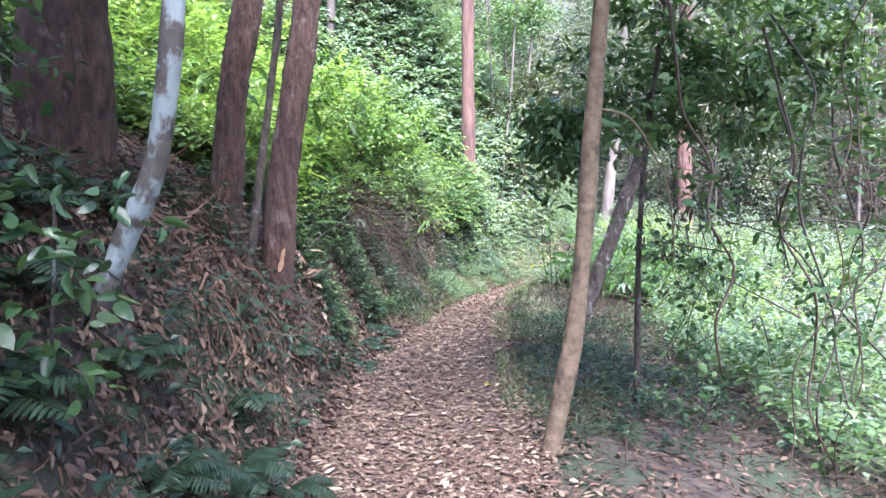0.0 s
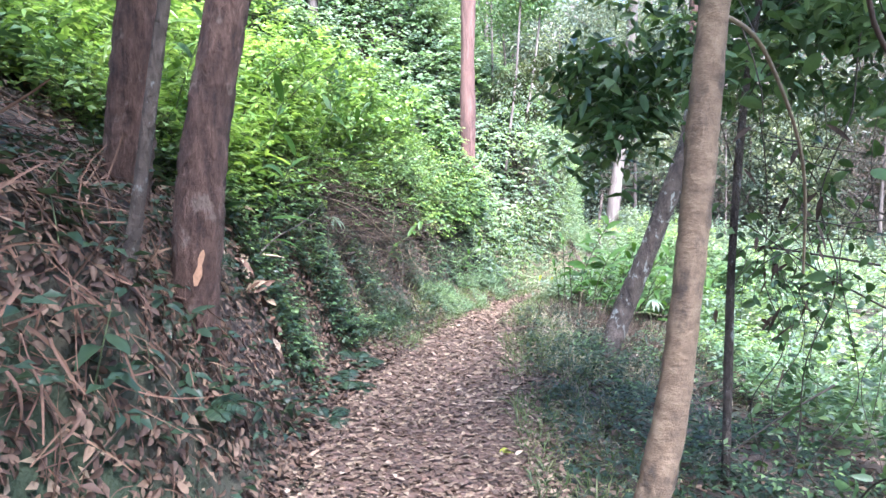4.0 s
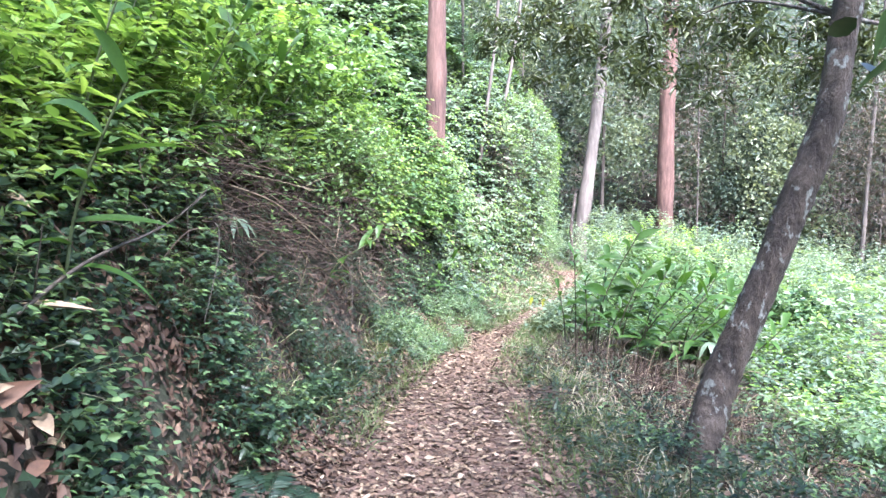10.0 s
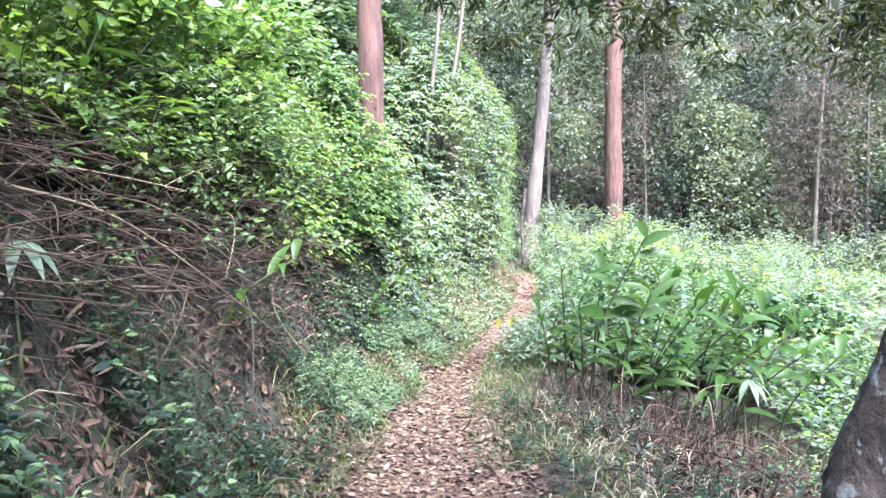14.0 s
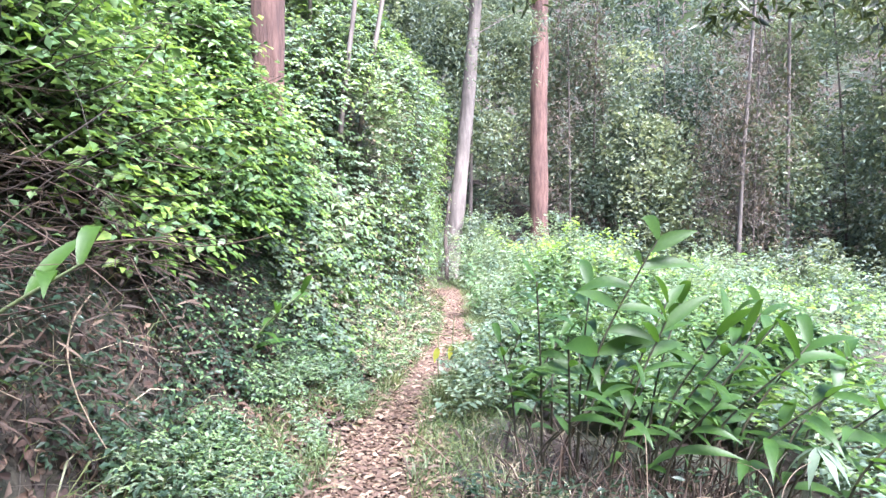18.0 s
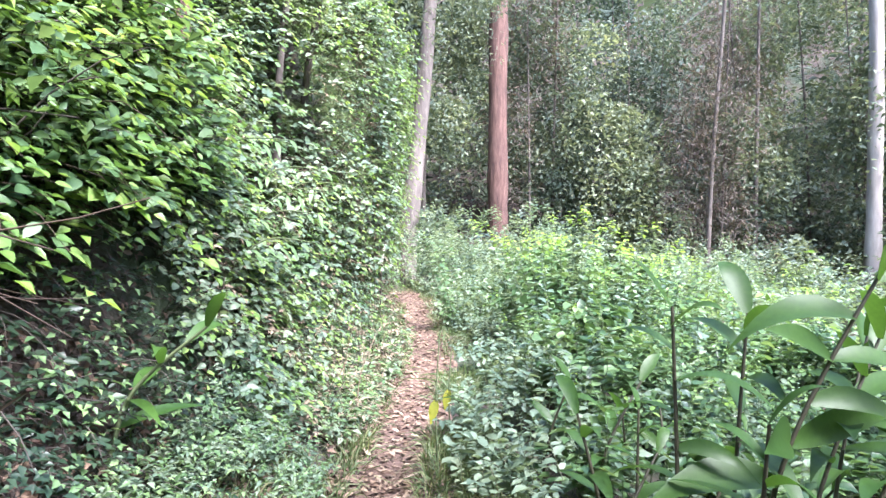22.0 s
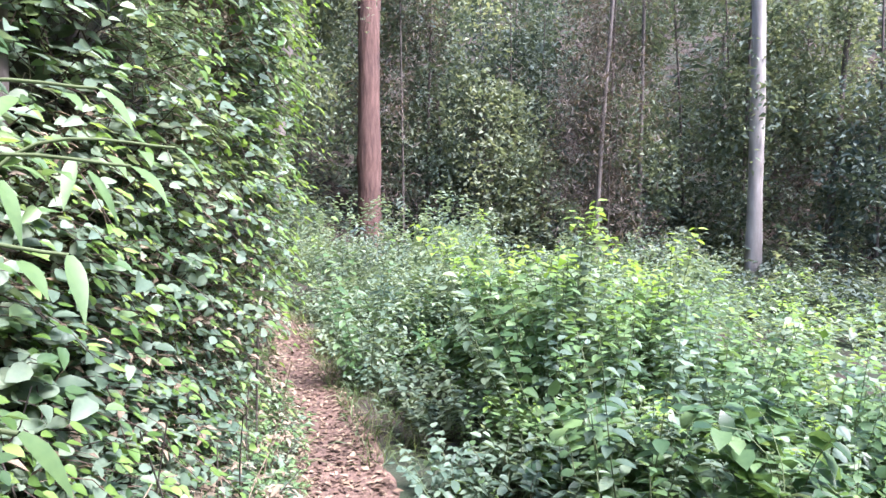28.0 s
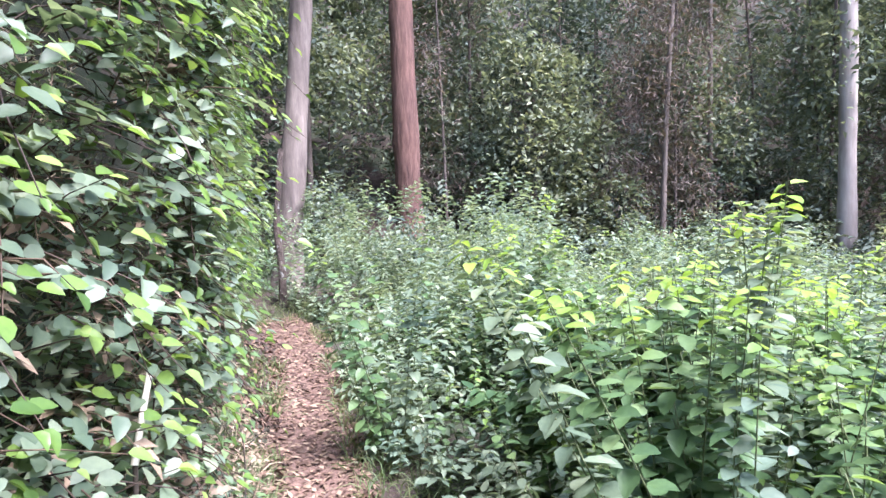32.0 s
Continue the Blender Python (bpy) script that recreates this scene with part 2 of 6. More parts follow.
# ---------------------------------------------------------------- building blocks
RNG = np.random.default_rng(11)


class Soup:
    """Vertices and faces gathered for one mesh."""

    def __init__(self):
        self.v, self.f, self.s, self.n = [], [], [], 0

    def add(self, verts, faces):
        verts, faces = np.asarray(verts, float).reshape(-1, 3), np.asarray(faces, int)
        self.v.append(verts)
        self.f.append((faces + self.n).ravel())
        self.s.append(np.full(len(faces), faces.shape[1]))
        self.n += len(verts)
        return self

    def mesh(self, name, material, smooth=False):
        me = bpy.data.meshes.new(name)
        v, f, s = np.concatenate(self.v), np.concatenate(self.f), np.concatenate(self.s)
        me.vertices.add(len(v))
        me.vertices.foreach_set("co", v.ravel())
        me.loops.add(len(f))
        me.loops.foreach_set("vertex_index", f.astype(np.int32))
        me.polygons.add(len(s))
        me.polygons.foreach_set("loop_start", np.concatenate([[0], np.cumsum(s)[:-1]]).astype(np.int32))
        if smooth:
            me.polygons.foreach_set("use_smooth", np.ones(len(s), bool))
        me.update(calc_edges=True)
        me.materials.append(material)
        return me


def thing(name, at, label, category, group="", kind=""):
    ob = new(name)
    ob.empty_display_size = 0.1
    ob.location = at
    return tagged(ob, label, category, group, kind)


def part(name, soup, material, parent=None, label="", smooth=False):
    """One mesh object. Its vertices are in world metres; under a thing they are carried to the thing's place."""
    if parent is not None:
        root = Vector()
        o = parent
        while o is not None:
            root, o = root + o.location, o.parent
        soup.v = [v - np.array(root) for v in soup.v]
    ob = new(name, soup.mesh(name, material, smooth))
    if parent is not None:
        ob.parent = parent
    return tagged(ob, label)


def unit(a):
    return a / np.maximum(np.linalg.norm(a, axis=-1, keepdims=True), 1e-9)


def blades(c, axis, normal, length, width, droop=0.15, fold=0.22, full=False, petiole=0.0):
    """Leaf blades folded along the midrib: c the foot, axis the way they grow, normal the upper side."""
    n = len(c)
    axis = unit(axis)
    side = unit(np.cross(axis, normal))
    up = np.cross(side, axis)
    ln, wd = np.broadcast_to(length, n)[:, None], np.broadcast_to(width, n)[:, None]
    c = c + axis * ln * petiole
    if not full:
        mid = c + axis * ln * 0.42 + up * wd * fold
        v = np.stack([c, mid + side * wd * 0.5, c + axis * ln - up * ln * droop, mid - side * wd * 0.5], 1)
        f = np.arange(n)[:, None] * 4
        return v.reshape(-1, 3), np.concatenate([f + [0, 1, 2], f + [0, 2, 3]])
    fold = fold * RNG.uniform(-0.3, 1.9, (n, 1))
    droop = droop * RNG.uniform(0.1, 2.2, (n, 1))
    st = ((0.2, 0.44, 0.9), (0.62, 0.44, 0.9)) if full == 2 else ((0.13, 0.36, 0.7), (0.42, 0.5, 1.0), (0.76, 0.31, 0.6))
    rim = []
    for q, w, h in st:
        rim.append((c + axis * ln * q + up * (wd * fold * h - ln * droop * q * q), side * wd * w))
    mid = c + axis * ln * 0.5 - up * ln * droop * 0.25
    v = np.stack([c] + [m + o for m, o in rim] + [c + axis * ln - up * ln * droop] + [m - o for m, o in rim[::-1]] + [mid], 1)
    m = 2 * len(st) + 2
    f = np.arange(n)[:, None] * (m + 1)
    return v.reshape(-1, 3), np.concatenate([f + [i, (i + 1) % m, m] for i in range(m)])


def rand_dirs(n, up=0.0, spread=1.0):
    d = RNG.normal(size=(n, 3)) * spread
    d[:, 2] += up
    return unit(d)


def foliage(c, size, up=1.3, lean=None, full=False, slim=0.55, droop=0.15, hang=0.0):
    """Leaves at the points c, turned every way but mostly face up; hang pulls their tips down."""
    n = len(c)
    axis = RNG.normal(size=(n, 3))
    axis[:, 2] = axis[:, 2] * 0.45 - hang
    nor = rand_dirs(n, up, 0.6)
    if lean is not None:
        nor = unit(nor + lean)
    ln = size * RNG.uniform(0.55, 1.3, n)
    return blades(c, axis, nor, ln, ln * slim * RNG.uniform(0.8, 1.2, n), droop, 0.2, full)


def tube(points, radii, sides=6, rough=0.0, caps=True):
    """A round stalk along points."""
    p, r = np.asarray(points, float), np.asarray(radii, float)
    t = unit(np.gradient(p, axis=0))
    ref = np.array([0.0, 1.0, 0.0]) if abs(t[0][2]) > 0.5 else np.array([0.0, 0.0, 1.0])
    a = unit(np.cross(t, ref))
    b = np.cross(t, a)
    ang = np.arange(sides) / sides * 2 * np.pi
    rr = r[:, None] * (1 + rough * RNG.normal(size=(len(p), sides)))
    v = p[:, None] + rr[..., None] * (np.cos(ang)[None, :, None] * a[:, None] + np.sin(ang)[None, :, None] * b[:, None])
    i, j = np.meshgrid(np.arange(len(p) - 1), np.arange(sides), indexing="ij")
    k = (j + 1) % sides
    f = np.stack([i * sides + j, i * sides + k, (i + 1) * sides + k, (i + 1) * sides + j], -1).reshape(-1, 4)
    return v.reshape(-1, 3), f


def bend(points, n):
    """A smooth line of n points through the given ones."""
    p = np.asarray(points, float)
    t = np.linspace(0, len(p) - 1, n)
    i = np.clip(t.astype(int), 0, len(p) - 2)
    u = (t - i)[:, None]
    p0, p1, p2, p3 = p[np.maximum(i - 1, 0)], p[i], p[i + 1], p[np.minimum(i + 2, len(p) - 1)]
    return 0.5 * (2 * p1 + (p2 - p0) * u + (2 * p0 - 5 * p1 + 4 * p2 - p3) * u**2 + (3 * p1 - p0 - 3 * p2 + p3) * u**3)


def sticks(soup, start, axis, length, radius, sag=0.1, sides=3, steps=4):
    """Many thin stalks in one go: each bends down by sag of its length."""
    n = len(start)
    axis = unit(axis)
    ln, rad = np.broadcast_to(length, n)[:, None], np.broadcast_to(radius, n)
    u = np.linspace(0, 1, steps)
    wob = RNG.normal(size=(n, 1, 3)) * 0.06
    pts = start[:, None] + axis[:, None] * (ln * u)[..., None] + wob * ln[..., None] * (u * (1 - u))[None, :, None] * 4
    pts[..., 2] -= (ln * u**2) * sag
    side = unit(np.cross(axis, [0.13, 0.21, 0.97]))
    oth = np.cross(axis, side)
    ang = np.arange(sides) / sides * 2 * np.pi
    r = rad[:, None] * (1 - 0.55 * u)[None]
    ring = np.cos(ang)[None, None, :, None] * side[:, None, None] + np.sin(ang)[None, None, :, None] * oth[:, None, None]
    v = pts[:, :, None] + r[..., None, None] * ring
    q, i, j = np.meshgrid(np.arange(n), np.arange(steps - 1), np.arange(sides), indexing="ij")
    k = (j + 1) % sides
    base = q * steps * sides
    f = np.stack([base + i * sides + j, base + i * sides + k, base + (i + 1) * sides + k, base + (i + 1) * sides + j], -1).reshape(-1, 4)
    soup.add(v.reshape(-1, 3), f)
    return pts


# ---------------------------------------------------------------- the lie of the land
TRAIL_Y = np.array([-400, -6, 0, 3.8, 7, 10, 12, 13.4, 15, 17, 19, 21, 22.8, 24.5, 28, 400])
TRAIL_X = np.array([0.3, 0.25, -0.2, -0.56, -0.8, -0.7, -0.42, 0.02, 0.62, 1.38, 1.85, 2.38, 2.72, 2.3, -2.0, -9.0])
HALF_Y = np.array([-6, 7.5, 9.5, 11, 12.5, 15, 22, 26])
HALF_W = np.array([0.72, 0.74, 0.6, 0.45, 0.33, 0.28, 0.31, 0.28])


def smooth_interp(y, ys, vs):
    return sum(np.interp(y + d, ys, vs) for d in (-0.7, -0.35, 0, 0.35, 0.7)) / 5


def trail(y):
    return smooth_interp(y, TRAIL_Y, TRAIL_X)


def half(y):
    return smooth_interp(y, HALF_Y, HALF_W)


def rumple(x, y):
    return 0.5 * np.sin(1.7 * x + 0.6 * y) * np.sin(1.3 * y - 0.4 * x + 1) + 0.3 * np.sin(3.9 * x + 1.1) * np.sin(4.3 * y) + 0.2 * np.sin(7.7 * x - 6.1 * y)


def land(x, y):
    """The ground's height: a level trail, a steep bank on one side, a falling clearing on the other, hills all round."""
    x, y = np.asarray(x, float), np.asarray(y, float)
    c, h = trail(y), half(y)
    s = c - h - x
    yk = [-6, 5.6, 7.5, 9, 12, 14, 15.5, 17, 20, 26]
    s1 = np.interp(y, yk, [0.08, 0.12, 0.36, 0.42, 0.6, 0.5, 0.3, 0.2, 0.2, 0.3])
    s2 = np.interp(y, yk, [0.85, 0.95, 1.05, 1.15, 1.3, 1.3, 1.2, 1.1, 1.2, 1.2])
    foot = np.interp(y, yk, [0.8, 0.6, 0.25, 0.3, 0.45, 0.5, 0.7, 0.8, 0.8, 0.5])
    steep = np.interp(y, yk, [1.8, 1.8, 2.0, 2.0, 2.2, 2.1, 2.2, 3.4, 3.0, 1.8])
    sl = np.maximum(s - 0.02, 0)
    left = foot * np.minimum(sl, s1) + steep * np.clip(sl - s1, 0, s2 - s1) + np.clip(sl - s2, 0, 4) * np.interp(y, [11, 15.8, 17.5, 24, 30], [0.6, 0.7, 1.25, 1.25, 0.6]) + np.clip(sl - s2 - 4, 0, 21) * 0.55 + np.clip(sl - s2 - 25, 0, 80) * 0.25
    r = np.maximum(x - c - h, 0)
    right = -0.22 * np.clip(r - 0.5, 0, 4) - 0.06 * np.clip(r - 4.5, 0, 10) + 0.45 * np.clip(r - 19, 0, 60)
    ahead = 0.14 * np.clip(y - 23.0, 0, 7.5) + 0.5 * np.clip(y - 30.5, 0, 60)
    back = 0.2 * np.clip(-y - 8, 0, 60)
    mask = np.clip((s + 0.1) * 2, 0, 1) + np.clip(r * 2, 0, 1)
    z = np.where(s > 0, np.maximum(left, ahead), right + ahead) + back
    z = z + 0.36 * np.exp(-(((x + 1.95) / 0.36) ** 2) - ((y - 4.5) / 0.55) ** 2)
    return z + rumple(x, y) * 0.07 * mask - 0.02 * np.cos(np.clip((x - c) / h, -1.5, 1.5) * np.pi / 1.5)


def land_normal(x, y):
    e = 0.05
    n = np.stack([-(land(x + e, y) - land(x - e, y)) / (2 * e), -(land(x, y + e) - land(x, y - e)) / (2 * e), np.ones(np.shape(x))], -1)
    return unit(n)


def on_land(x, y, lift=0.0):
    x, y = np.broadcast_arrays(np.asarray(x, float), np.asarray(y, float))
    return np.stack([x, y, land(x, y) + lift], -1)


def steps(near0, near1, fine, far):
    a = np.arange(near0, near1, fine)
    g = 1.16 ** np.arange(1, 60) * fine
    out = np.cumsum(g)
    out = out[out < far]
    return np.concatenate([near0 - out[::-1], a, near1 + out])


gx, gy = steps(-5, 8, 0.13, 600), steps(-2, 25, 0.18, 600)
GX, GY = np.meshgrid(gx, gy, indexing="ij")
s = Soup()
ii, jj = np.meshgrid(np.arange(len(gx) - 1), np.arange(len(gy) - 1), indexing="ij")
idx = ii * len(gy) + jj
s.add(np.stack([GX, GY, land(GX, GY)], -1), np.stack([idx, idx + len(gy), idx + len(gy) + 1, idx + 1], -1).reshape(-1, 4))
ground = part("ground", s, M_SOIL, smooth=True)
tagged(ground, "dark forest soil under litter and undergrowth", "ground", kind="structure")

# the trodden trail, a ribbon with a ragged edge just above the soil
s = Soup()
ys = np.arange(-6, 23.3, 0.09)
us = np.linspace(-1, 1, 15)
edge = 1 + 0.10 * np.sin(ys * 3.1) + 0.07 * np.sin(ys * 7.7 + 1) + 0.05 * RNG.normal(size=len(ys))
px_ = trail(ys)[:, None] + us[None] * (half(ys) * edge)[:, None]
py_ = np.repeat(ys[:, None], len(us), 1)
pz_ = land(px_, py_) + 0.012 + 0.012 * RNG.random(px_.shape) - 0.02 * (np.abs(us)[None] > 0.95)
ii, jj = np.meshgrid(np.arange(len(ys) - 1), np.arange(len(us) - 1), indexing="ij")
idx = ii * len(us) + jj
s.add(np.stack([px_, py_, pz_], -1), np.stack([idx, idx + 1, idx + len(us) + 1, idx + len(us)], -1).reshape(-1, 4))
path = part("path", s, M_TRAIL, smooth=True)
tagged(path, "narrow reddish earth footpath strewn with fallen leaves", "path", kind="structure")

# ---------------------------------------------------------------- trees


def trunk_soup(line, r0, r1, sides=14, rings=40, flare=0.5, rough=0.035):
    p = bend(line, rings)
    u = np.linspace(0, 1, rings)
    r = r0 + (r1 - r0) * u + r0 * flare * np.exp(-u * rings * 0.35)
    ph = RNG.uniform(0, 6.28, 3)
    v, f = tube(p, r * (1 + 0.05 * np.sin(u * 23 + ph[0])), sides, rough)
    return Soup().add(v, f)


def crown_points(centres, radius, per, flat=0.6):
    """Points in uneven clumps round the centres."""
    n = len(centres)
    k = RNG.normal(size=(n, per, 3))
    k = k / np.maximum(np.linalg.norm(k, axis=-1, keepdims=True), 1e-6) * RNG.random((n, per, 1)) ** 0.45
    k[..., 2] *= flat
    rad = np.broadcast_to(radius, n) * RNG.uniform(0.5, 1.4, n)
    return (centres[:, None] + k * rad[:, None, None]).reshape(-1, 3)


def limb(soup, a, b, r, sides=6, n=10, sag=0.08):
    a, b = np.array(a, float), np.array(b, float)
    d = np.linalg.norm(b - a)
    m = (a + b) / 2 + RNG.normal(size=3) * d * 0.08 + [0, 0, d * sag]
    v, f = tube(bend([a, m, b], n), np.linspace(r, r * 0.3, n), sides)
    soup.add(v, f)
    return m


def tree(name, line, r0, r1, bark, label, crown=None, limbs=(), leaf=None, size=0.12, per=120, clump=0.5, hang=0.2, slim=0.45, full=False, category="tree", group="", sides=14, rings=40, flare=0.5, low=15):
    """A tree as trunk, limbs and a crown of leaves in clumps. limbs: the limbs' ends; each carries clumps."""
    t = thing(name, tuple(line[0]), label, category, group)
    part("trunk", trunk_soup(line, r0, r1, sides, rings, flare), bark, t, smooth=True)
    p = bend(line, 60)
    centres = []
    for k, end in enumerate(limbs):
        end = np.array(end, float)
        j = int(np.clip(np.argmin(np.abs(p[:, 2] - (end[2] - 0.5 * np.linalg.norm(end[:2] - p[30, :2])))), low, 59))
        b, twigs = Soup(), []
        limb(b, p[j], end, min(0.022, r0 * 0.15))
        for q in range(5):
            w = p[j] + (end - p[j]) * RNG.uniform(0.45, 1.0)
            e = w + rand_dirs(1, 0.1)[0] * RNG.uniform(0.3, 0.9) * clump * 1.6
            tw = Soup()
            limb(tw, w, e, min(0.012, r0 * 0.1), 4, 5)
            twigs.append(tw)
            centres += [e, w + (e - w) * 0.5]
        bough = part("limb", b, bark, t, smooth=True)
        for tw in twigs:
            part("twig", tw, bark, bough, smooth=True)
    if crown is not None:
        centres = [np.array(c) for c in crown] + centres
    if leaf is not None and len(centres):
        c = crown_points(np.array(centres), clump, per)
        part("crown", Soup().add(*foliage(c, size, 0.8, None, full, slim, 0.18, hang)), leaf, t)
    return t


# slender ringed sapling beside the path
# its limbs lie above view, added to shade the vines and path
tree("slender_tree", [(0.22, 4.36, -0.1), (0.3, 4.38, 0.3), (0.4, 4.39, 0.79), (0.475, 4.4, 1.5), (0.53, 4.4, 2.2), (0.62, 4.4, 3.2), (0.9, 4.5, 5.2), (1.0, 4.6, 7.0)], 0.068, 0.045, B_SLIM,
     "slender tan-barked tree with ringed bark beside the path", None, [(2.4, 4.4, 5.2), (2.8, 3.2, 5.0), (3.6, 3.6, 5.2), (1.8, 2.4, 5.4), (3.2, 2.2, 5.6), (2.0, 3.6, 5.9), (0.2, 3.6, 6.2), (0.9, 4.9, 6.2), (0.6, 6.2, 6.8), (1.2, 3.0, 6.3)], M_DARK, 0.13, 130, 0.75, flare=0.25, rings=110, sides=16)
# a young dim sapling by the bank's foot
tree("dim_sapling", [(-2.45, 2.75, 0.9), (-2.42, 2.74, 1.6), (-2.36, 2.7, 2.4), (-2.3, 2.7, 3.4)], 0.016, 0.01, B_LEAN, "thin sapling with dim drooping leaves on the bank",
     [(-2.45, 2.7, 1.9), (-2.3, 2.6, 2.2), (-2.5, 2.75, 2.5), (-2.25, 2.65, 2.7), (-2.6, 2.6, 1.6), (-2.15, 2.6, 1.75)], [], M_DARK, 0.1, 34, 0.26, 0.4, 0.45, True, sides=7, flare=0.1)
for (x, y, h, lean) in ((-1.75, 1.9, 1.5, 0.05), (-2.0, 2.25, 1.9, -0.1), (-1.62, 2.15, 0.9, 0.08), (-2.25, 1.95, 2.0, 0.1), (-2.75, 3.4, 1.6, 0.1)):
    z = float(land(x, y))
    tree("dim_sapling", [(x, y, z - 0.05), (x + lean * 0.3, y, z + h * 0.4), (x + lean, y - 0.04, z + h * 0.75), (x + lean * 0.8, y, z + h)], 0.009, 0.005, B_LEAN, "thin dim sapling with sparse dark leaves on the bank",
         [(x + lean + 0.14 * math.cos(k * 2.4), y + 0.14 * math.sin(k * 2.4), z + h * (0.35 + 0.65 * k / 8)) for k in range(9)], [], M_DARK, 0.085, 13, 0.2, 0.4, 0.5, True, sides=6, rings=16, flare=0.1)
# lichen-white leaning tree on the bank
# the low crown clumps are unseen, added to block sky over the bank
tree("white_leaning_tree", [(-2.08, 2.98, 0.8), (-1.97, 2.98, 1.14), (-1.82, 2.97, 1.47), (-1.62, 2.92, 1.82), (-1.5, 2.85, 2.2), (-1.42, 2.8, 2.6), (-1.2, 2.7, 4.2), (-1.0, 2.6, 6.0)], 0.058, 0.045, B_WHITE,
     "leaning young tree with white lichen over dark bark", [(-1.2 - 0.75 * (k % 4), 0.6 + 1.15 * (k // 4), 3.5 + 0.5 * ((k * 0.618) % 1)) for k in range(8)], [(-2.6, 2.2, 5.4), (-1.2, 3.6, 5.8), (-2.2, 3.8, 5.2), (-1.6, 1.6, 5.6)], M_DARK, 0.14, 130, 0.9, flare=0.2, rings=100, sides=16)
# the pair of reddish trunks with a thin dark stem between them
# high limbs out of view, added to shade the heap and the path
tree("red_brown_tree", [(-2.02, 5.5, 0.2), (-2.0, 5.5, 0.6), (-1.98, 5.52, 1.2), (-1.93, 5.55, 1.9), (-1.8, 5.6, 2.7), (-1.7, 5.65, 3.4), (-1.4, 5.7, 6.0), (-1.2, 5.8, 9.0)], 0.15, 0.10, B_RED,
     "reddish-brown rough-barked tree at the foot of the bank", None, [(-1.2, 6.3, 6.8), (-0.4, 6.6, 6.8), (-1.3, 7.6, 6.9), (-0.3, 7.9, 6.9), (-0.9, 8.7, 7.0), (0.3, 7.2, 7.0), (0.2, 6.0, 6.9), (-3.0, 4.6, 7.2)], M_MID, 0.15, 18, 1.1, flare=0.5, rings=110, sides=22)
tree("red_brown_tree", [(-2.62, 5.75, 0.75), (-2.58, 5.75, 1.2), (-2.5, 5.75, 1.9), (-2.42, 5.75, 2.7), (-2.25, 5.8, 3.6), (-1.9, 5.9, 6.0), (-2.2, 5.9, 9.0)], 0.15, 0.11, B_RED,
     "dark reddish-brown tree standing in litter on the bank", None, [(-4.2, 6.4, 7.2), (-3.6, 7.4, 8.2), (-3.2, 4.2, 7.9), (-4.4, 4.6, 7.0)], M_MID, 0.15, 30, 1.1, flare=0.35, rings=110, sides=22)
tree("dark_thin_stem", [(-1.98, 4.7, 0.75), (-1.9, 4.62, 1.12), (-1.84, 4.64, 1.45), (-1.79, 4.68, 1.9), (-1.7, 4.7, 2.5), (-1.62, 4.75, 3.2), (-1.5, 4.8, 5.0)], 0.034, 0.026, B_LEAN,
     "thin dark stem with pale lichen beside the red-brown trunks", None, [(-2.2, 4.2, 5.0)], M_DARK, 0.12, 90, 0.5, flare=0.3, sides=8)
# the limbs are unseen and placed to darken the bank below
tree("old_dark_tree", [(-3.02, 4.33, 1.2), (-3.0, 4.33, 1.7), (-3.0, 4.33, 2.6), (-2.98, 4.33, 4.0), (-2.9, 4.2, 8.0)], 0.32, 0.27, B_RED,
     "stout dark reddish trunk high on the bank", None, [(-4.6, 3.0, 7.5), (-2.4, 2.0, 6.9), (-4.2, 5.0, 8.0), (-1.6, 3.2, 6.6), (-3.0, 1.0, 6.6), (-1.2, 1.4, 7.0)], M_DARK, 0.15, 40, 1.1, flare=0.3)
# leaning mossy tree by the verge, its boughs reach over the path further on
# limbs from the fifth on are unseen, added to shade verge and path
tree("mossy_leaning_tree", [(0.80, 9.0, -0.35), (0.88, 9.05, 0.0), (1.06, 9.2, 0.45), (1.28, 9.2, 1.0), (1.5, 9.21, 1.6), (1.70, 9.21, 2.16), (1.80, 9.25, 2.7), (1.88, 9.3, 3.2), (2.2, 9.6, 5.0), (2.4, 10.0, 7.0)], 0.118, 0.075, B_LEAN,
     "leaning grey tree with mossy flaking bark at the verge", [(-0.3 + 0.185 * k + 0.1 * math.sin(k * 5.1), 12.4 + 0.5 * math.sin(k * 2.4), 3.42 - 0.014 * k + 0.28 * math.sin(k * 1.7)) for k in range(32)],
     [(0.3, 12.6, 3.8), (1.9, 12.5, 3.7), (3.6, 12.4, 3.5), (5.0, 12.2, 3.3), (0.8, 8.0, 6.0), (2.8, 7.2, 5.2), (3.6, 6.4, 5.3), (2.2, 6.0, 5.6), (0.6, 5.6, 5.8), (3.2, 5.2, 5.6), (1.4, 7.0, 5.5), (0.0, 7.2, 5.9), (1.6, 5.6, 5.6), (2.6, 5.8, 5.4), (1.0, 6.4, 5.7)], M_OLIVE, 0.11, 105, 0.32, 0.55, 0.27, flare=0.3, rings=110, sides=20, low=42)
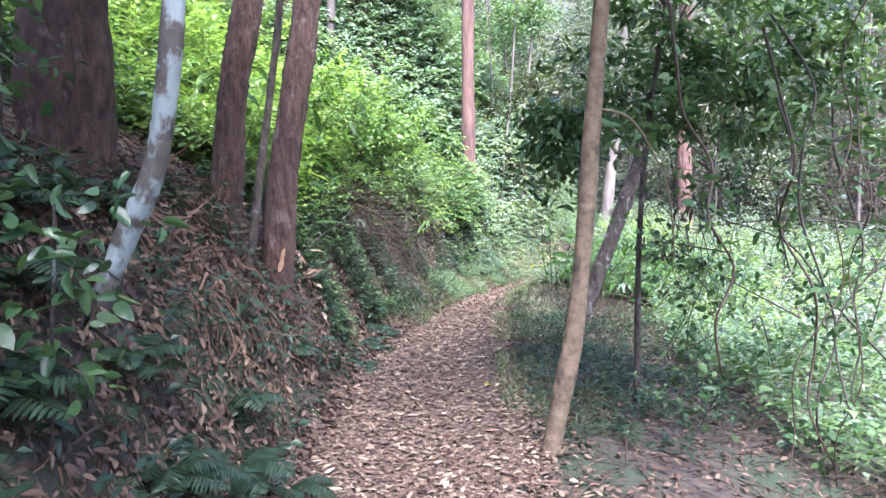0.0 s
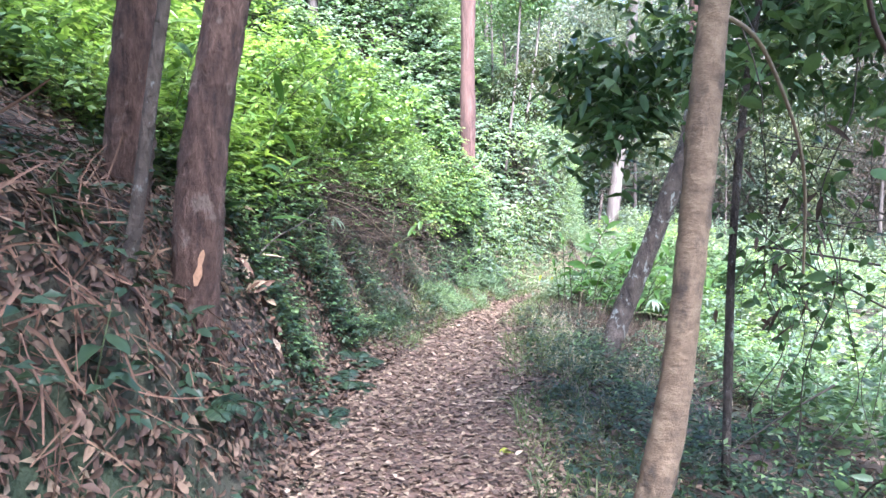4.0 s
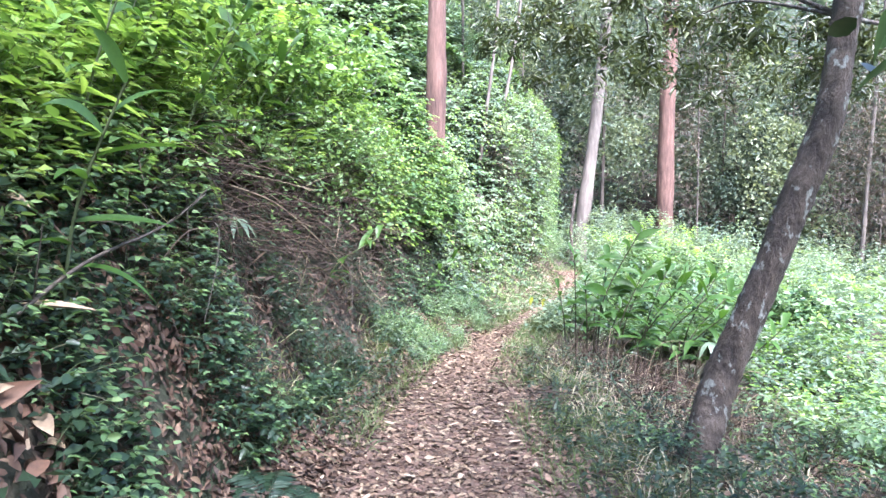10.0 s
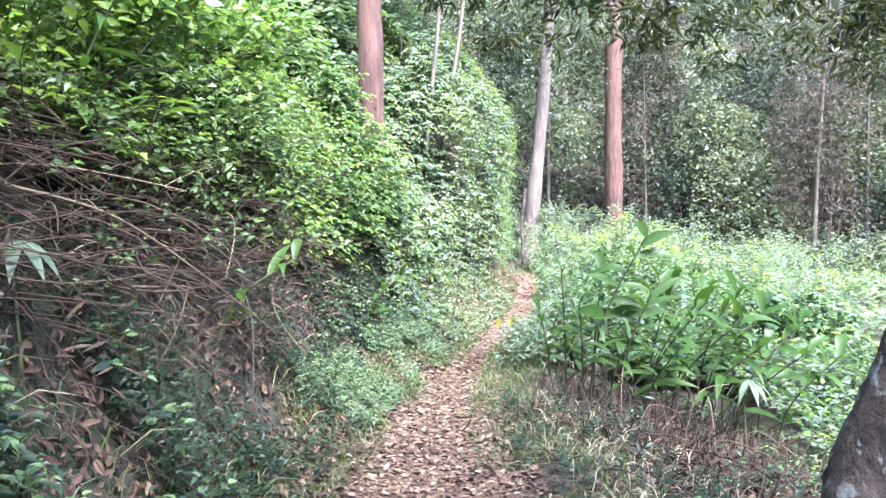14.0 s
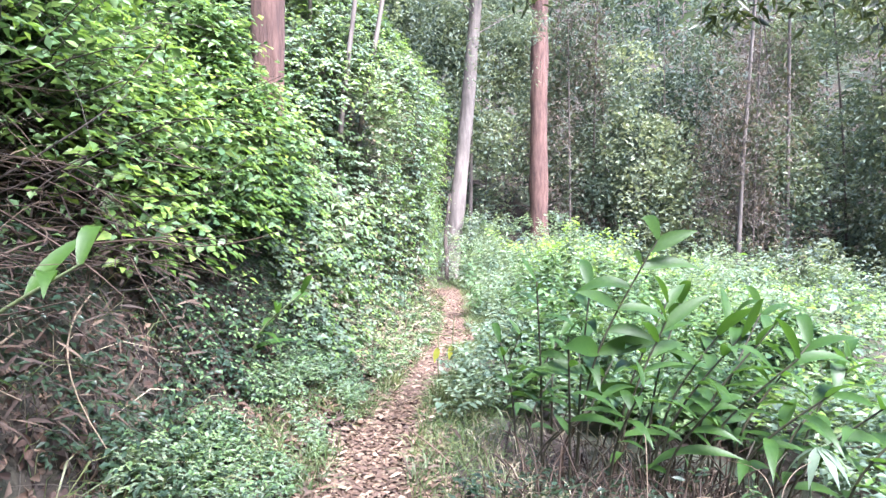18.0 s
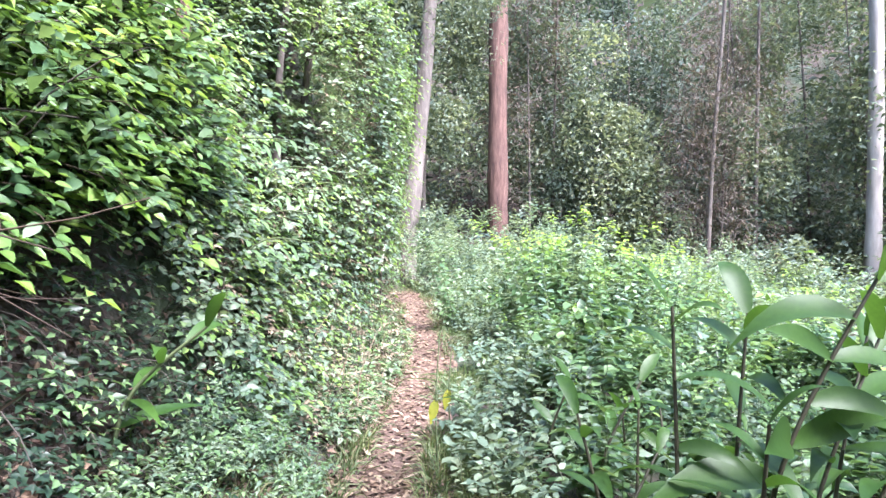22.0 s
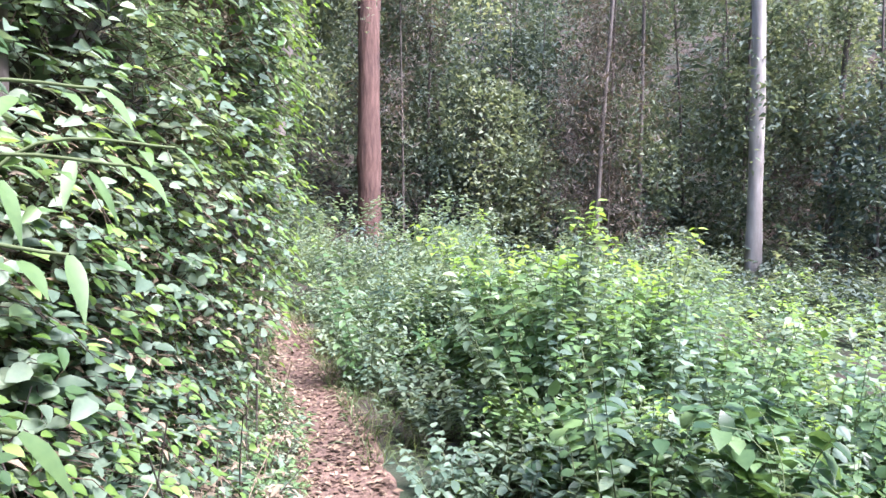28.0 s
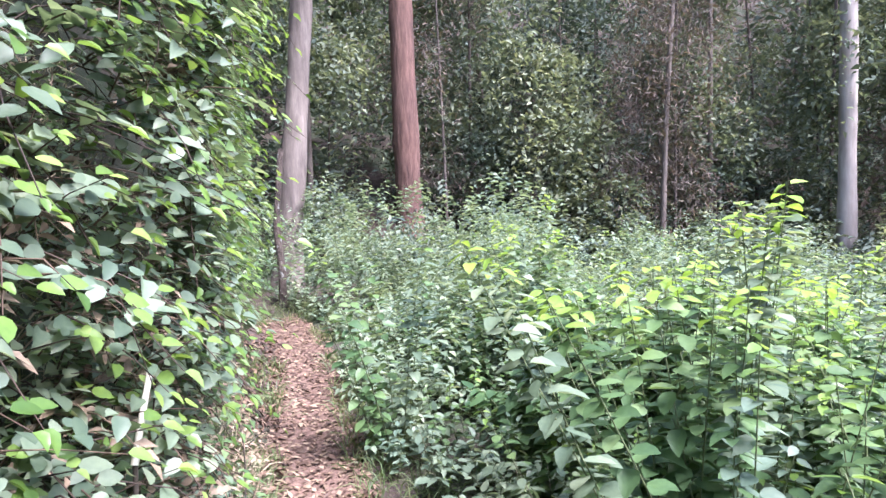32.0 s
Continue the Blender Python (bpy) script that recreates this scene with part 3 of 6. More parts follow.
# slim stem and its hanging crown of big dark leaves
tree("dark_leaved_sapling", [(1.05, 5.8, -0.3), (1.06, 5.8, 0.5), (1.08, 5.82, 1.3), (1.15, 5.85, 2.2), (1.3, 5.9, 3.2), (1.5, 6.0, 4.4)], 0.028, 0.018, B_LEAN,
     "thin sapling with a hanging crown of dark glossy leaves",
     [(0.35, 6.05, 1.85), (0.25, 6.1, 2.15), (0.5, 6.1, 2.4), (0.85, 6.1, 2.5), (0.6, 6.0, 2.9), (1.2, 6.0, 2.6), (1.6, 6.0, 2.7), (1.5, 6.2, 2.3), (2.0, 6.3, 2.7), (2.3, 6.4, 2.4), (2.7, 6.4, 2.7), (3.1, 6.6, 2.9), (1.0, 5.9, 3.3), (1.8, 5.9, 3.4), (2.6, 6.2, 3.4), (3.4, 6.5, 2.3)],
     [(0.3, 6.1, 2.4), (1.9, 6.2, 3.0), (2.9, 6.5, 3.1)], M_DARK, 0.11, 90, 0.31, 0.45, 0.36, True, sides=8, flare=0.1)
crown_of = bpy.data.objects["dark_leaved_sapling"]
c = np.array([(0.85 + 2.9 * ((k * 0.618) % 1), 5.2 + 1.7 * ((k * 0.7549) % 1), 2.2 + 1.6 * ((k * 0.4142) % 1)) for k in range(56)])
part("outer_crown", Soup().add(*foliage(crown_points(c, 0.36, 75), 0.105, 0.8, None, True, 0.42, 0.18, 0.4)), M_MID, crown_of, "lighter green leaves")
# trees ahead on the slope
tree("red_gum", [(-0.92, 14.75, 1.4), (-0.9, 14.75, 2.7), (-0.9, 14.8, 4.5), (-0.86, 14.8, 7.0), (-0.8, 14.8, 12.0)], 0.155, 0.12, B_GUM,
     "straight red gum trunk rising out of the leafy slope", None, [(-2.6, 15.0, 10.0), (0.6, 16.2, 11.0), (-0.5, 13.2, 11.5)], M_FAR, 0.16, 140, 1.0, 0.5, 0.25)
for base, mid, top in (((-0.2, 15.85, 1.2), (-0.17, 15.9, 2.5), (0.16, 16.1, 6.2)), ((0.02, 16.2, 1.2), (0.07, 16.3, 2.45), (0.62, 16.6, 6.2)), ((-0.5, 17.0, 1.8), (-0.46, 17.0, 3.2), (-0.5, 17.2, 7.0))):
    tree("pale_sapling", [base, mid, ((mid[0] + top[0]) / 2 + 0.03, mid[1] + 0.1, 4.2), top], 0.036, 0.022, B_GREY, "thin pale sapling stem on the vine-covered slope", None, [(top[0] + 0.4, top[1] + 0.2, 6.3), (top[0] - 0.4, top[1], 6.0)], M_MID, 0.1, 60, 0.45, group="saplings on the slope", sides=7)
tree("grey_gum", [(3.45, 25.8, 0.0), (3.62, 25.83, 1.7), (3.85, 25.9, 3.6), (4.05, 26.0, 5.6), (4.3, 26, 9.0), (4.3, 26, 13.0)], 0.22, 0.15, B_GREY, "grey gum with a pale trunk past the bend", [(3.3, 25.2, 5.6), (4.2, 25.3, 5.9), (4.9, 25.6, 5.5), (3.0, 25.8, 6.4)],
     [(2.5, 25.2, 8.0), (5.6, 26.2, 7.4), (3.8, 24.8, 9.5)], M_FAR, 0.13, 150, 0.9, 0.5, 0.3)
tree("red_gum", [(7.35, 29.3, 0.3), (7.3, 29.3, 1.8), (7.28, 29.3, 5.0), (7.35, 29.4, 9.0), (7.4, 29.4, 15.0)], 0.32, 0.25, B_GUM, "tall red gum with a stout straight trunk past the clearing", None, [(5.4, 28.8, 9.4), (9.4, 29.4, 10.5), (7.0, 27.6, 12.0)], M_FAR, 0.16, 170, 1.1, 0.5, 0.25, sides=18)
tree("white_gum", [(17.2, 25.0, -1.8), (17.2, 25.0, 2.0), (17.15, 25.0, 6.0), (17.0, 25.0, 10.0), (17.0, 25.0, 16.0)], 0.215, 0.17, B_POLE, "straight smooth white gum trunk beyond the clearing", None, [(15.0, 25.2, 11.0), (19.0, 25.6, 12.0)], M_FAR, 0.16, 170, 1.1, 0.5, 0.25, sides=18)

# the wood all round the clearing: trunks and foliage in separate hanging masses
def draped(x, y, z, h, n, per, wide=1.0, top=False):
    """Points on the tops and flanks of n domes of foliage set unevenly up a tree, with strands hanging below them."""
    u = np.sort(RNG.random(n)) ** 0.9
    c = np.stack([x + RNG.normal(size=n) * 0.6, y + RNG.normal(size=n) * 0.6, z + 0.3 + min(h, 9.0) * u], -1)
    rad = RNG.uniform(0.45, 1.0, n) * wide
    # crown tops above the view, added to shade the wood's interior
    if top:
        c = np.stack([x + RNG.normal(size=n) * 1.3, y + RNG.normal(size=n) * 1.3, z + h * RNG.uniform(0.72, 1.0, n)], -1)
        rad = RNG.uniform(0.6, 1.0, n) * wide
    d = rand_dirs(n * per, 0.45, 0.8).reshape(n, per, 3)
    p = c[:, None] + d * [1, 1, 1.1] * (rad[:, None] * RNG.uniform(0.75, 1.04, (n, per)))[..., None]
    p[..., 2] -= (rad[:, None] * RNG.random((n, per)) ** 3 * 1.4)
    return p.reshape(-1, 3)


# the wood's edge: columns of foliage with dark gaps between them
EDGE = [(0.3, 28.2), (2.0, 29.6), (3.2, 31.0), (5.2, 30.2), (6.2, 32.0), (9.0, 30.6), (10.2, 31.4), (12.0, 29.4), (13.4, 30.0), (15.4, 27.6), (16.4, 29.0), (18.4, 26.4), (19.4, 24.2), (20.6, 25.8), (20.4, 21.8), (22.0, 20.2), (21.0, 17.6), (22.6, 15.4), (21.6, 12.8), (23.2, 10.4), (22.0, 7.4), (23.6, 4.4), (22.4, 1.0)]
DEEP = []
for k in range(46):
    a = math.radians(-40 + 150 * ((k * 0.618) % 1))
    d = 23 + 13 * ((k * 0.37 + 0.11) % 1) + 2 * RNG.random()
    DEEP.append((1.5 + d * math.sin(a), 12.0 + d * math.cos(a)))
DEEP += [(13.2, 27.2), (14.0, 27.5), (19.0, 22.6), (17.9, 25.9), (1.2, 31.5), (8.3, 32.4), (11.2, 32.0), (4.2, 33.5)]
for k, (x, y) in enumerate(EDGE + DEEP):
    if abs(x - 7.3) < 0.8 and y < 31 or abs(x - 17.2) < 0.5 and y < 26 or (x < 5 and x > 0.2 and y < 28) or (x < 0 and y < 18):
        continue
    front = k < len(EDGE)
    z = float(land(x, y))
    h = RNG.uniform(8, 11) if front else RNG.uniform(11, 14)
    r = RNG.uniform(0.05, 0.12) if k % 3 == 0 else RNG.uniform(0.025, 0.05)
    lx, ly = RNG.normal(size=2) * 0.5
    line = [(x, y, z - 0.3), (x + lx * 0.2, y + ly * 0.2, z + h * 0.3), (x + lx * 0.6, y + ly * 0.6, z + h * 0.65), (x + lx, y + ly, z + h)]
    rust = k % 8 == 5 or 12 < x < 14.5 and y < 28
    # past x 16 the pale leaf stands for stronger light on that side
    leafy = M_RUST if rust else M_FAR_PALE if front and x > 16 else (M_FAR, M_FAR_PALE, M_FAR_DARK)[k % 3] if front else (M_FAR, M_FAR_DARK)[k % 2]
    t = tree("forest_tree", line, r, r * 0.5, B_GREY if k % 4 == 1 else B_FAR, "thin forest tree with a ragged dried-brown crown" if rust else "thin forest tree draped in ragged grey-green foliage", group="trees round the clearing", sides=8, rings=14, flare=0.2)
    crown = Soup()
    if rust:
        crown.add(*foliage(draped(x, y, z, h, 10, 420, 1.7), 0.2, 0.4, None, False, 0.14, 0.2, 0.8))
    elif front:
        crown.add(*foliage(draped(x, y, z, h, 11, 620, 1.25), 0.16, 1.0, None, False, 0.55, 0.2, 0.3))
    else:
        crown.add(*foliage(draped(x, y, z, h, 8, 300, 1.2), 0.2, 0.9, None, False, 0.5, 0.2, 0.35)).add(*foliage(draped(x, y, z, h, 1 if x > 15 and y < 24 else 7, 110, 2.0, True), 0.3, 0.9, None, False, 0.42, 0.2, 0.35))
    part("crown", crown, leafy, t)

# low rounded bushes where the clearing meets the wood
for k, (x, y, r) in enumerate(((6.0, 26.4, 1.0), (8.6, 26.8, 1.2), (10.4, 25.6, 0.9), (5.0, 24.6, 0.8), (12.2, 25.2, 1.0), (14.0, 24.2, 0.9), (16.0, 23.4, 0.9), (3.2, 27.0, 0.9), (19.0, 20.4, 1.0), (18.0, 22.2, 0.9))):
    z = float(land(x, y))
    t = thing("bush", (x, y, z), "rounded pale green bush at the edge of the wood", "bush", "bushes before the wood")
    for q in range(4):
        one = Soup()
        sticks(one, np.array([[x, y, z - 0.1]]), rand_dirs(1, 1.2, 0.6), r * 1.3, 0.012, 0.1, 4, 6)
        part("stem", one, M_TWIG, t)
    r = r * 1.25
    d = rand_dirs(1500, 0.6, 0.8)
    p = np.array([x, y, z + 0.5 * r]) + d * [r * 1.3, r * 1.3, r * 0.95] * RNG.uniform(0.5, 1.05, (1500, 1)) * (0.75 + 0.4 * np.sin(d[:, :1] * 5 + k) * np.cos(d[:, 1:2] * 4 + k))
    part("leaves", Soup().add(*foliage(p, 0.105, 1.2, None, False, 0.6, 0.15, 0.1)), M_COOL if k % 3 else M_FAR, t)


# unseen tall trees, added so that their crowns shade the first stretch
for (x, y, r, pts) in ((2.9, -2.2, 0.16, ((2.6, -1.6, 7.2), (1.4, -0.4, 7.8), (1.9, 0.6, 8.0), (2.4, -3.0, 7.4), (1.2, -2.4, 7.2))), (2.6, -6.0, 0.18, ((1.6, -4.6, 7.0), (0.4, -4.0, 7.4), (2.6, -4.4, 7.6), (0.8, -5.6, 7.4))), (-2.6, -1.2, 0.17, ((-1.4, -0.4, 7.0), (-2.2, 0.8, 7.4), (-0.6, 0.0, 7.6), (0.0, -2.2, 6.6), (-1.0, -1.6, 6.4), (-0.6, -3.2, 6.8), (0.5, -0.9, 6.8), (-1.8, -2.8, 6.6), (-2.6, 0.2, 6.6)))):
    z = float(land(x, y))
    tree("shade_tree", [(x, y, z - 0.2), (x - 0.05, y + 0.1, 3.0), (x - 0.2, y + 0.2, 6.0), (x - 0.3, y + 0.4, 8.4)], r, r * 0.5, B_FAR, "tall unseen tree added so its leafy crown shades the path", None, pts, M_MID, 0.15, 150, 0.9, 0.2, group="shade trees over the path", sides=10)
# trees on the hill above the bank
for k in range(64):
    x, y = (-3.2 - 4.5 * ((k * 0.618) % 1), 15.6 + 5.5 * ((k * 0.7549) % 1)) if k >= 52 else (-2.6 - 17 * ((k * 0.618) % 1), 17.0 + 17 * ((k * 0.7549) % 1)) if k < 40 else (0.5 - 7.5 * ((k * 0.618) % 1), 26.0 + 9 * ((k * 0.7549) % 1))
    z = float(land(x, y))
    h = RNG.uniform(8, 13)
    cs = [np.array((x, y, z)) + (RNG.normal(), RNG.normal(), h * q) for q in np.linspace(0.15, 1.0, 12)]
    tree("hill_tree", [(x, y, z - 0.3), (x + 0.1, y, z + h * 0.5), (x, y, z + h)], 0.11, 0.05, B_GREY if k % 4 == 0 else B_FAR, "slim tree on the hillside above the bank", cs, [], M_MID if k % 3 else M_FAR, 0.24, 80, 1.5, 0.3, 0.4, group="trees on the hillside", sides=7, rings=12, flare=0.2)


# the bare scar on the red-brown trunk
scar = Soup()
aa, hh = np.meshgrid(np.linspace(-1.30, -1.0, 6), np.linspace(0, 1, 8), indexing="ij")
wob = (aa + 1.15) * (0.72 + 0.16 * np.sin(5 * hh + 1) - 0.35 * (2 * hh - 1) ** 4) - 1.15 + 0.1 * hh + 0.03 * np.sin(13 * hh + aa * 9)
cx = -1.985 + 0.03 * hh
pts = np.stack([cx + 0.163 * np.cos(wob), 5.52 + 0.163 * np.sin(wob), 1.12 + 0.2 * hh], -1)
ii, jj = np.meshgrid(np.arange(5), np.arange(7), indexing="ij")
q = ii * 8 + jj
scar.add(pts, np.stack([q, q + 8, q + 9, q + 1], -1).reshape(-1, 4))
for o in bpy.data.objects:
    if o.name == "red_brown_tree":
        part("bark_scar", scar, M_SCAR, o, "pale orange scar where bark is torn off")


# ---------------------------------------------------------------- leafy growth
def lump(x, y, k=1.0):
    return 0.5 + 0.25 * np.sin(1.9 * k * x + 1.3 * np.sin(1.1 * k * y)) + 0.25 * np.sin(2.3 * k * y + 1.7 * np.sin(0.9 * k * x + 2))


def sprigs(base, way, length, k, leaf, slim=0.55, sag=0.25, lean=None, full=False, droop=0.15, stalks=None, radius=0.003, pair=False):
    """Leafy shoots: k leaves set along each shoot, a last one at its tip. Returns leaf verts and faces for the body and for the tips."""
    n = len(base)
    way = unit(way)
    ln = np.broadcast_to(length, n)
    side = unit(np.cross(way, [0.0, 0.0, 1.0]) + RNG.normal(size=(n, 3)) * 0.15)
    c, ax, nr, sz = [], [], [], []
    for j in range(k + 1):
        u = (j + 0.7 + RNG.uniform(-0.2, 0.2, n)) / (k + 0.7)
        u = np.minimum(u, 1.0)
        p = base + way * (ln * u)[:, None]
        p[:, 2] -= ln * u * u * sag
        d = way - np.array([0, 0, 1.0]) * (2 * u * sag)[:, None]
        last = j == k
        for sgn in ((1,) if last else ((1, -1) if pair else ((1,) if j % 2 else (-1,)))):
            a = d * (1.0 if last else 0.45) + side * (0 if last else sgn * 0.9) + RNG.normal(size=(n, 3)) * 0.22
            a[:, 2] = a[:, 2] * 0.5 - 0.1
            nn = np.array([0, 0, 1.0]) + RNG.normal(size=(n, 3)) * 0.35
            if lean is not None:
                nn = nn + lean
            c.append(p), ax.append(a), nr.append(nn), sz.append(leaf * RNG.uniform(0.6, 1.25, n) * (0.75 + 0.5 * np.sin(np.pi * np.minimum(u, 0.9))))
    if stalks is not None:
        sticks(stalks, base, way, ln, radius, sag, 3, 4)
    m = len(c) - (3 if pair else 2)

    def pack(lo, hi):
        z = np.concatenate(sz[lo:hi])
        return blades(np.concatenate(c[lo:hi]), np.concatenate(ax[lo:hi]), np.concatenate(nr[lo:hi]), z, z * slim * RNG.uniform(0.85, 1.15, len(z)), droop, 0.2, full)

    return pack(0, m), pack(m, None)


def straps(c, axis, normal, length, width, droop=0.4, seg=6, fold=0.18, ribbon=False):
    """Long arching blades of seg pieces."""
    n = len(c)
    axis = unit(axis)
    side = unit(np.cross(axis, normal))
    up = np.cross(side, axis)
    ln, wd = np.broadcast_to(length, n)[:, None], np.broadcast_to(width, n)[:, None]
    rows = []
    curl = RNG.normal(size=(2, n, 1)) * [[[0.36]], [[0.22]]] if ribbon else None
    for i in range(seg + 1):
        u = i / seg
        w = wd * (0.75 - 0.4 * u if ribbon else max(0.03, math.sin(math.pi * (0.06 + 0.94 * u) ** 0.8)) * 0.5)
        m = c + axis * ln * u * (1 - 0.25 * droop * u) - np.array([0, 0, 1.0]) * ln * droop * u * u
        if ribbon:
            m = m + (side * curl[0] + up * curl[1]) * ln * u * (u - 0.7)
        rows += [m + side * w + up * w * fold, m, m - side * w + up * w * fold]
    v = np.stack(rows, 1)
    f0 = np.arange(n)[:, None] * (3 * (seg + 1))
    f = []
    for i in range(seg):
        a = 3 * i
        f += [f0 + [a, a + 3, a + 4, a + 1], f0 + [a + 1, a + 4, a + 5, a + 2]]
    return v.reshape(-1, 3), np.concatenate(f)


def spread(n, ys, ss, side, keep=None):
    """Spots at ss metres from the path's edge: side -1 the bank, 1 the clearing."""
    y = RNG.uniform(*ys, n)
    q = RNG.uniform(*ss, n)
    x = trail(y) + side * (half(y) + q)
    if keep is not None:
        k = RNG.random(n) < keep(x, y, q)
        x, y, q = x[k], y[k], q[k]
    return x, y, q


def stuff(name, label, category, *packs, smooth=False):
    obs = []
    for soup, material in packs:
        if soup.n:
            obs.append(tagged(part(name, soup, material, smooth=smooth), label, category, kind="stuff"))
    return obs


def thicket(name, label, n, ys, ss, side, tall, length, k, leaf, body, tip=None, slim=0.58, out=0.6, up=0.5, sag=0.25, keep=None, full=False, lumps=1.0, pair=False, power=0.6, category="undergrowth", gaps=0.0, twig=None, over=0.0, over_z=0.8, face=None):
    """A mass of leafy shoots over the ground, up to tall metres off it, in uneven lumps with gaps."""
    x, y, q = spread(n, ys, ss, side, keep)
    if gaps:
        g = lump(x * 1.9 + 3, y * 1.9, 1.0) + 0.35 * np.sin(6.1 * x + 2) * np.sin(5.3 * y) > gaps
        x, y, q = x[g], y[g], q[g]
    nor = land_normal(x, y)
    d = (tall(q) if callable(tall) else tall) * (0.22 + 0.98 * lump(x, y, lumps) ** 1.4)
    h = d * RNG.random(len(x)) ** power
    base = on_land(x, y, 0.01) + unit(nor * out + np.array([0, 0, 1 - out + 0.01])) * h[:, None]
    base[:, 0] += over * np.clip(base[:, 2] - over_z, 0, 2.2) * (np.clip((y - 15.0) / 1.3, 0, 1) if over_z < 1 else 1)
    way = nor * out + np.array([0, 0, up]) + RNG.normal(size=(len(x), 3)) * 0.5
    st = Soup() if twig is not None else None
    a, b = sprigs(base, way, length * RNG.uniform(0.6, 1.4, len(x)), k, leaf, slim, sag, nor * (face or (1.5 if name == "slope_vines" else 0.7)), full, 0.15, st, 0.0028, pair)
    if tip is None:
        packs = [(Soup().add(*a).add(*b), body)]
    else:
        packs = [(Soup().add(*a), body), (Soup().add(*b), tip)]
    if st is not None:
        packs.append((st, twig))
    return stuff(name, label, category, *packs, smooth=bool(full))


# ---- the bank beside the first stretch: litter, strips of bark, seedlings, ferns
s = Soup()


def bank_litter(n, ys, ss, size, slim, lift=0.06, seg=0, full=False):
    x, y, q = spread(n, ys, ss, -1)
    nor = land_normal(x, y)
    p = on_land(x, y, 0.012) + nor * RNG.uniform(0, lift, n)[:, None]
    ax = RNG.normal(size=(n, 3))
    ax -= nor * (ax * nor).sum(-1, keepdims=True) * RNG.uniform(0.55, 1.0, (n, 1))
    ln = size * RNG.uniform(0.5, 1.5, n)
    up = unit(nor + RNG.normal(size=(n, 3)) * 0.35)
    return straps(p, ax, up, ln, RNG.uniform(0.004, 0.016, n) * slim, 0.03, 5, 0.5, True) if seg else blades(p, ax, up, ln, ln * slim, 0.12, 0.3, full)


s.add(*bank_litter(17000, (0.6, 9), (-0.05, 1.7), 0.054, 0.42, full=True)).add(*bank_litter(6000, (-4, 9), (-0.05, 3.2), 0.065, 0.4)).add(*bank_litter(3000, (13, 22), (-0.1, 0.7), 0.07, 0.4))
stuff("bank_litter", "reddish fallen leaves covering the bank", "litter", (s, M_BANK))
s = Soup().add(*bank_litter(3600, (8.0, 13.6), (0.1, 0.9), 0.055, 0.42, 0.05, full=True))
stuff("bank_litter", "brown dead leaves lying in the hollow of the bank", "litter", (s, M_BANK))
# the dark brown of these leaves stands for shade under the overhang
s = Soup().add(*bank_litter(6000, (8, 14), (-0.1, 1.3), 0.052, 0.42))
stuff("bank_litter", "dead leaves in the hollow of the bank, darkened for shade", "litter", (s, M_DEAD))
s = Soup().add(*bank_litter(1500, (1.2, 6.2), (0.2, 2.4), 0.14, 0.5, 0.06, 1)).add(*bank_litter(550, (3.7, 5.8), (0.4, 2.1), 0.26, 0.7, 0.1, 1))
stuff("bark_strips", "reddish strips of shed bark and dead fronds on the bank", "litter", (s, M_FROND))
heap = thing("bark_heap", (-2.0, 4.5, float(land(-2.0, 4.5))), "heap of curled reddish bark strips at the foot of the trunks", "litter")
for k in range(240):
    one = Soup().add(*bank_litter(1, (3.8, 5.6), (0.35, 1.7), 0.3, 0.85, 0.12, 1))
    part("bark_strip", one, M_FROND, heap)
s = Soup()
x, y, q = spread(420, (0.5, 8.5), (0.1, 2.4), -1)
nor = land_normal(x, y)
way = RNG.normal(size=(420, 3))
way -= nor * (way * nor).sum(-1, keepdims=True) * 0.96
sticks(s, on_land(x, y, 0.03), way, RNG.uniform(0.12, 0.55, 420), RNG.uniform(0.003, 0.009, 420), 0.0, 5, 5)
stuff("fallen_sticks", "dry fallen sticks lying on the bank", "stick", (s, M_DEAD))

thicket("bank_seedlings", "scattered green seedlings in the litter of the bank", 300, (0.8, 7.2), (0.1, 1.6), -1, 0.12, 0.16, 4, 0.075, M_FERN, None, 0.5, 0.7, 0.4)


def seedling(height, leaves, size):
    t = thing("seedling", (0, 0, 0), "small dark green seedling growing in the bank's litter", "plant", "seedlings on the bank")
    line = bend([(0, 0, -0.03), (0.01, 0.005, height * 0.5), (0.03, -0.01, height)], 7)
    part("stem", Soup().add(*tube(line, np.linspace(0.003, 0.0015, 7), 5)), M_STEM, t)
    an = np.arange(leaves) * 2.4
    ax = np.stack([np.cos(an), np.sin(an), RNG.uniform(-0.2, 0.5, leaves)], -1)
    p = line[np.linspace(2, 6, leaves).astype(int)]
    part("leaves", Soup().add(*blades(p, ax, np.tile([0, 0, 1.0], (leaves, 1)), size * RNG.uniform(0.7, 1.2, leaves), size * 0.45, 0.3, 0.2, True, 0.1)), M_FERN, t)
    return t


young = [seedling(0.14, 6, 0.09), seedling(0.2, 8, 0.11), seedling(0.1, 5, 0.08)]
for k in range(54):
    y = 1.6 + 6.0 * ((k * 0.618 + 0.3) % 1)
    x = float(trail(y) - half(y)) - 0.12 - 1.3 * ((k * 0.7549) % 1)
    m = Matrix.Translation((x, y, float(land(x, y)) + 0.02)) @ Euler((RNG.normal() * 0.15, 0.25 + RNG.normal() * 0.15, RNG.uniform(0, 6.28))).to_matrix().to_4x4() @ Matrix.Scale(RNG.uniform(0.8, 1.25), 4)
    if k < 3:
        young[k].matrix_basis = m
    else:
        copy_thing(young[k % 3], m)
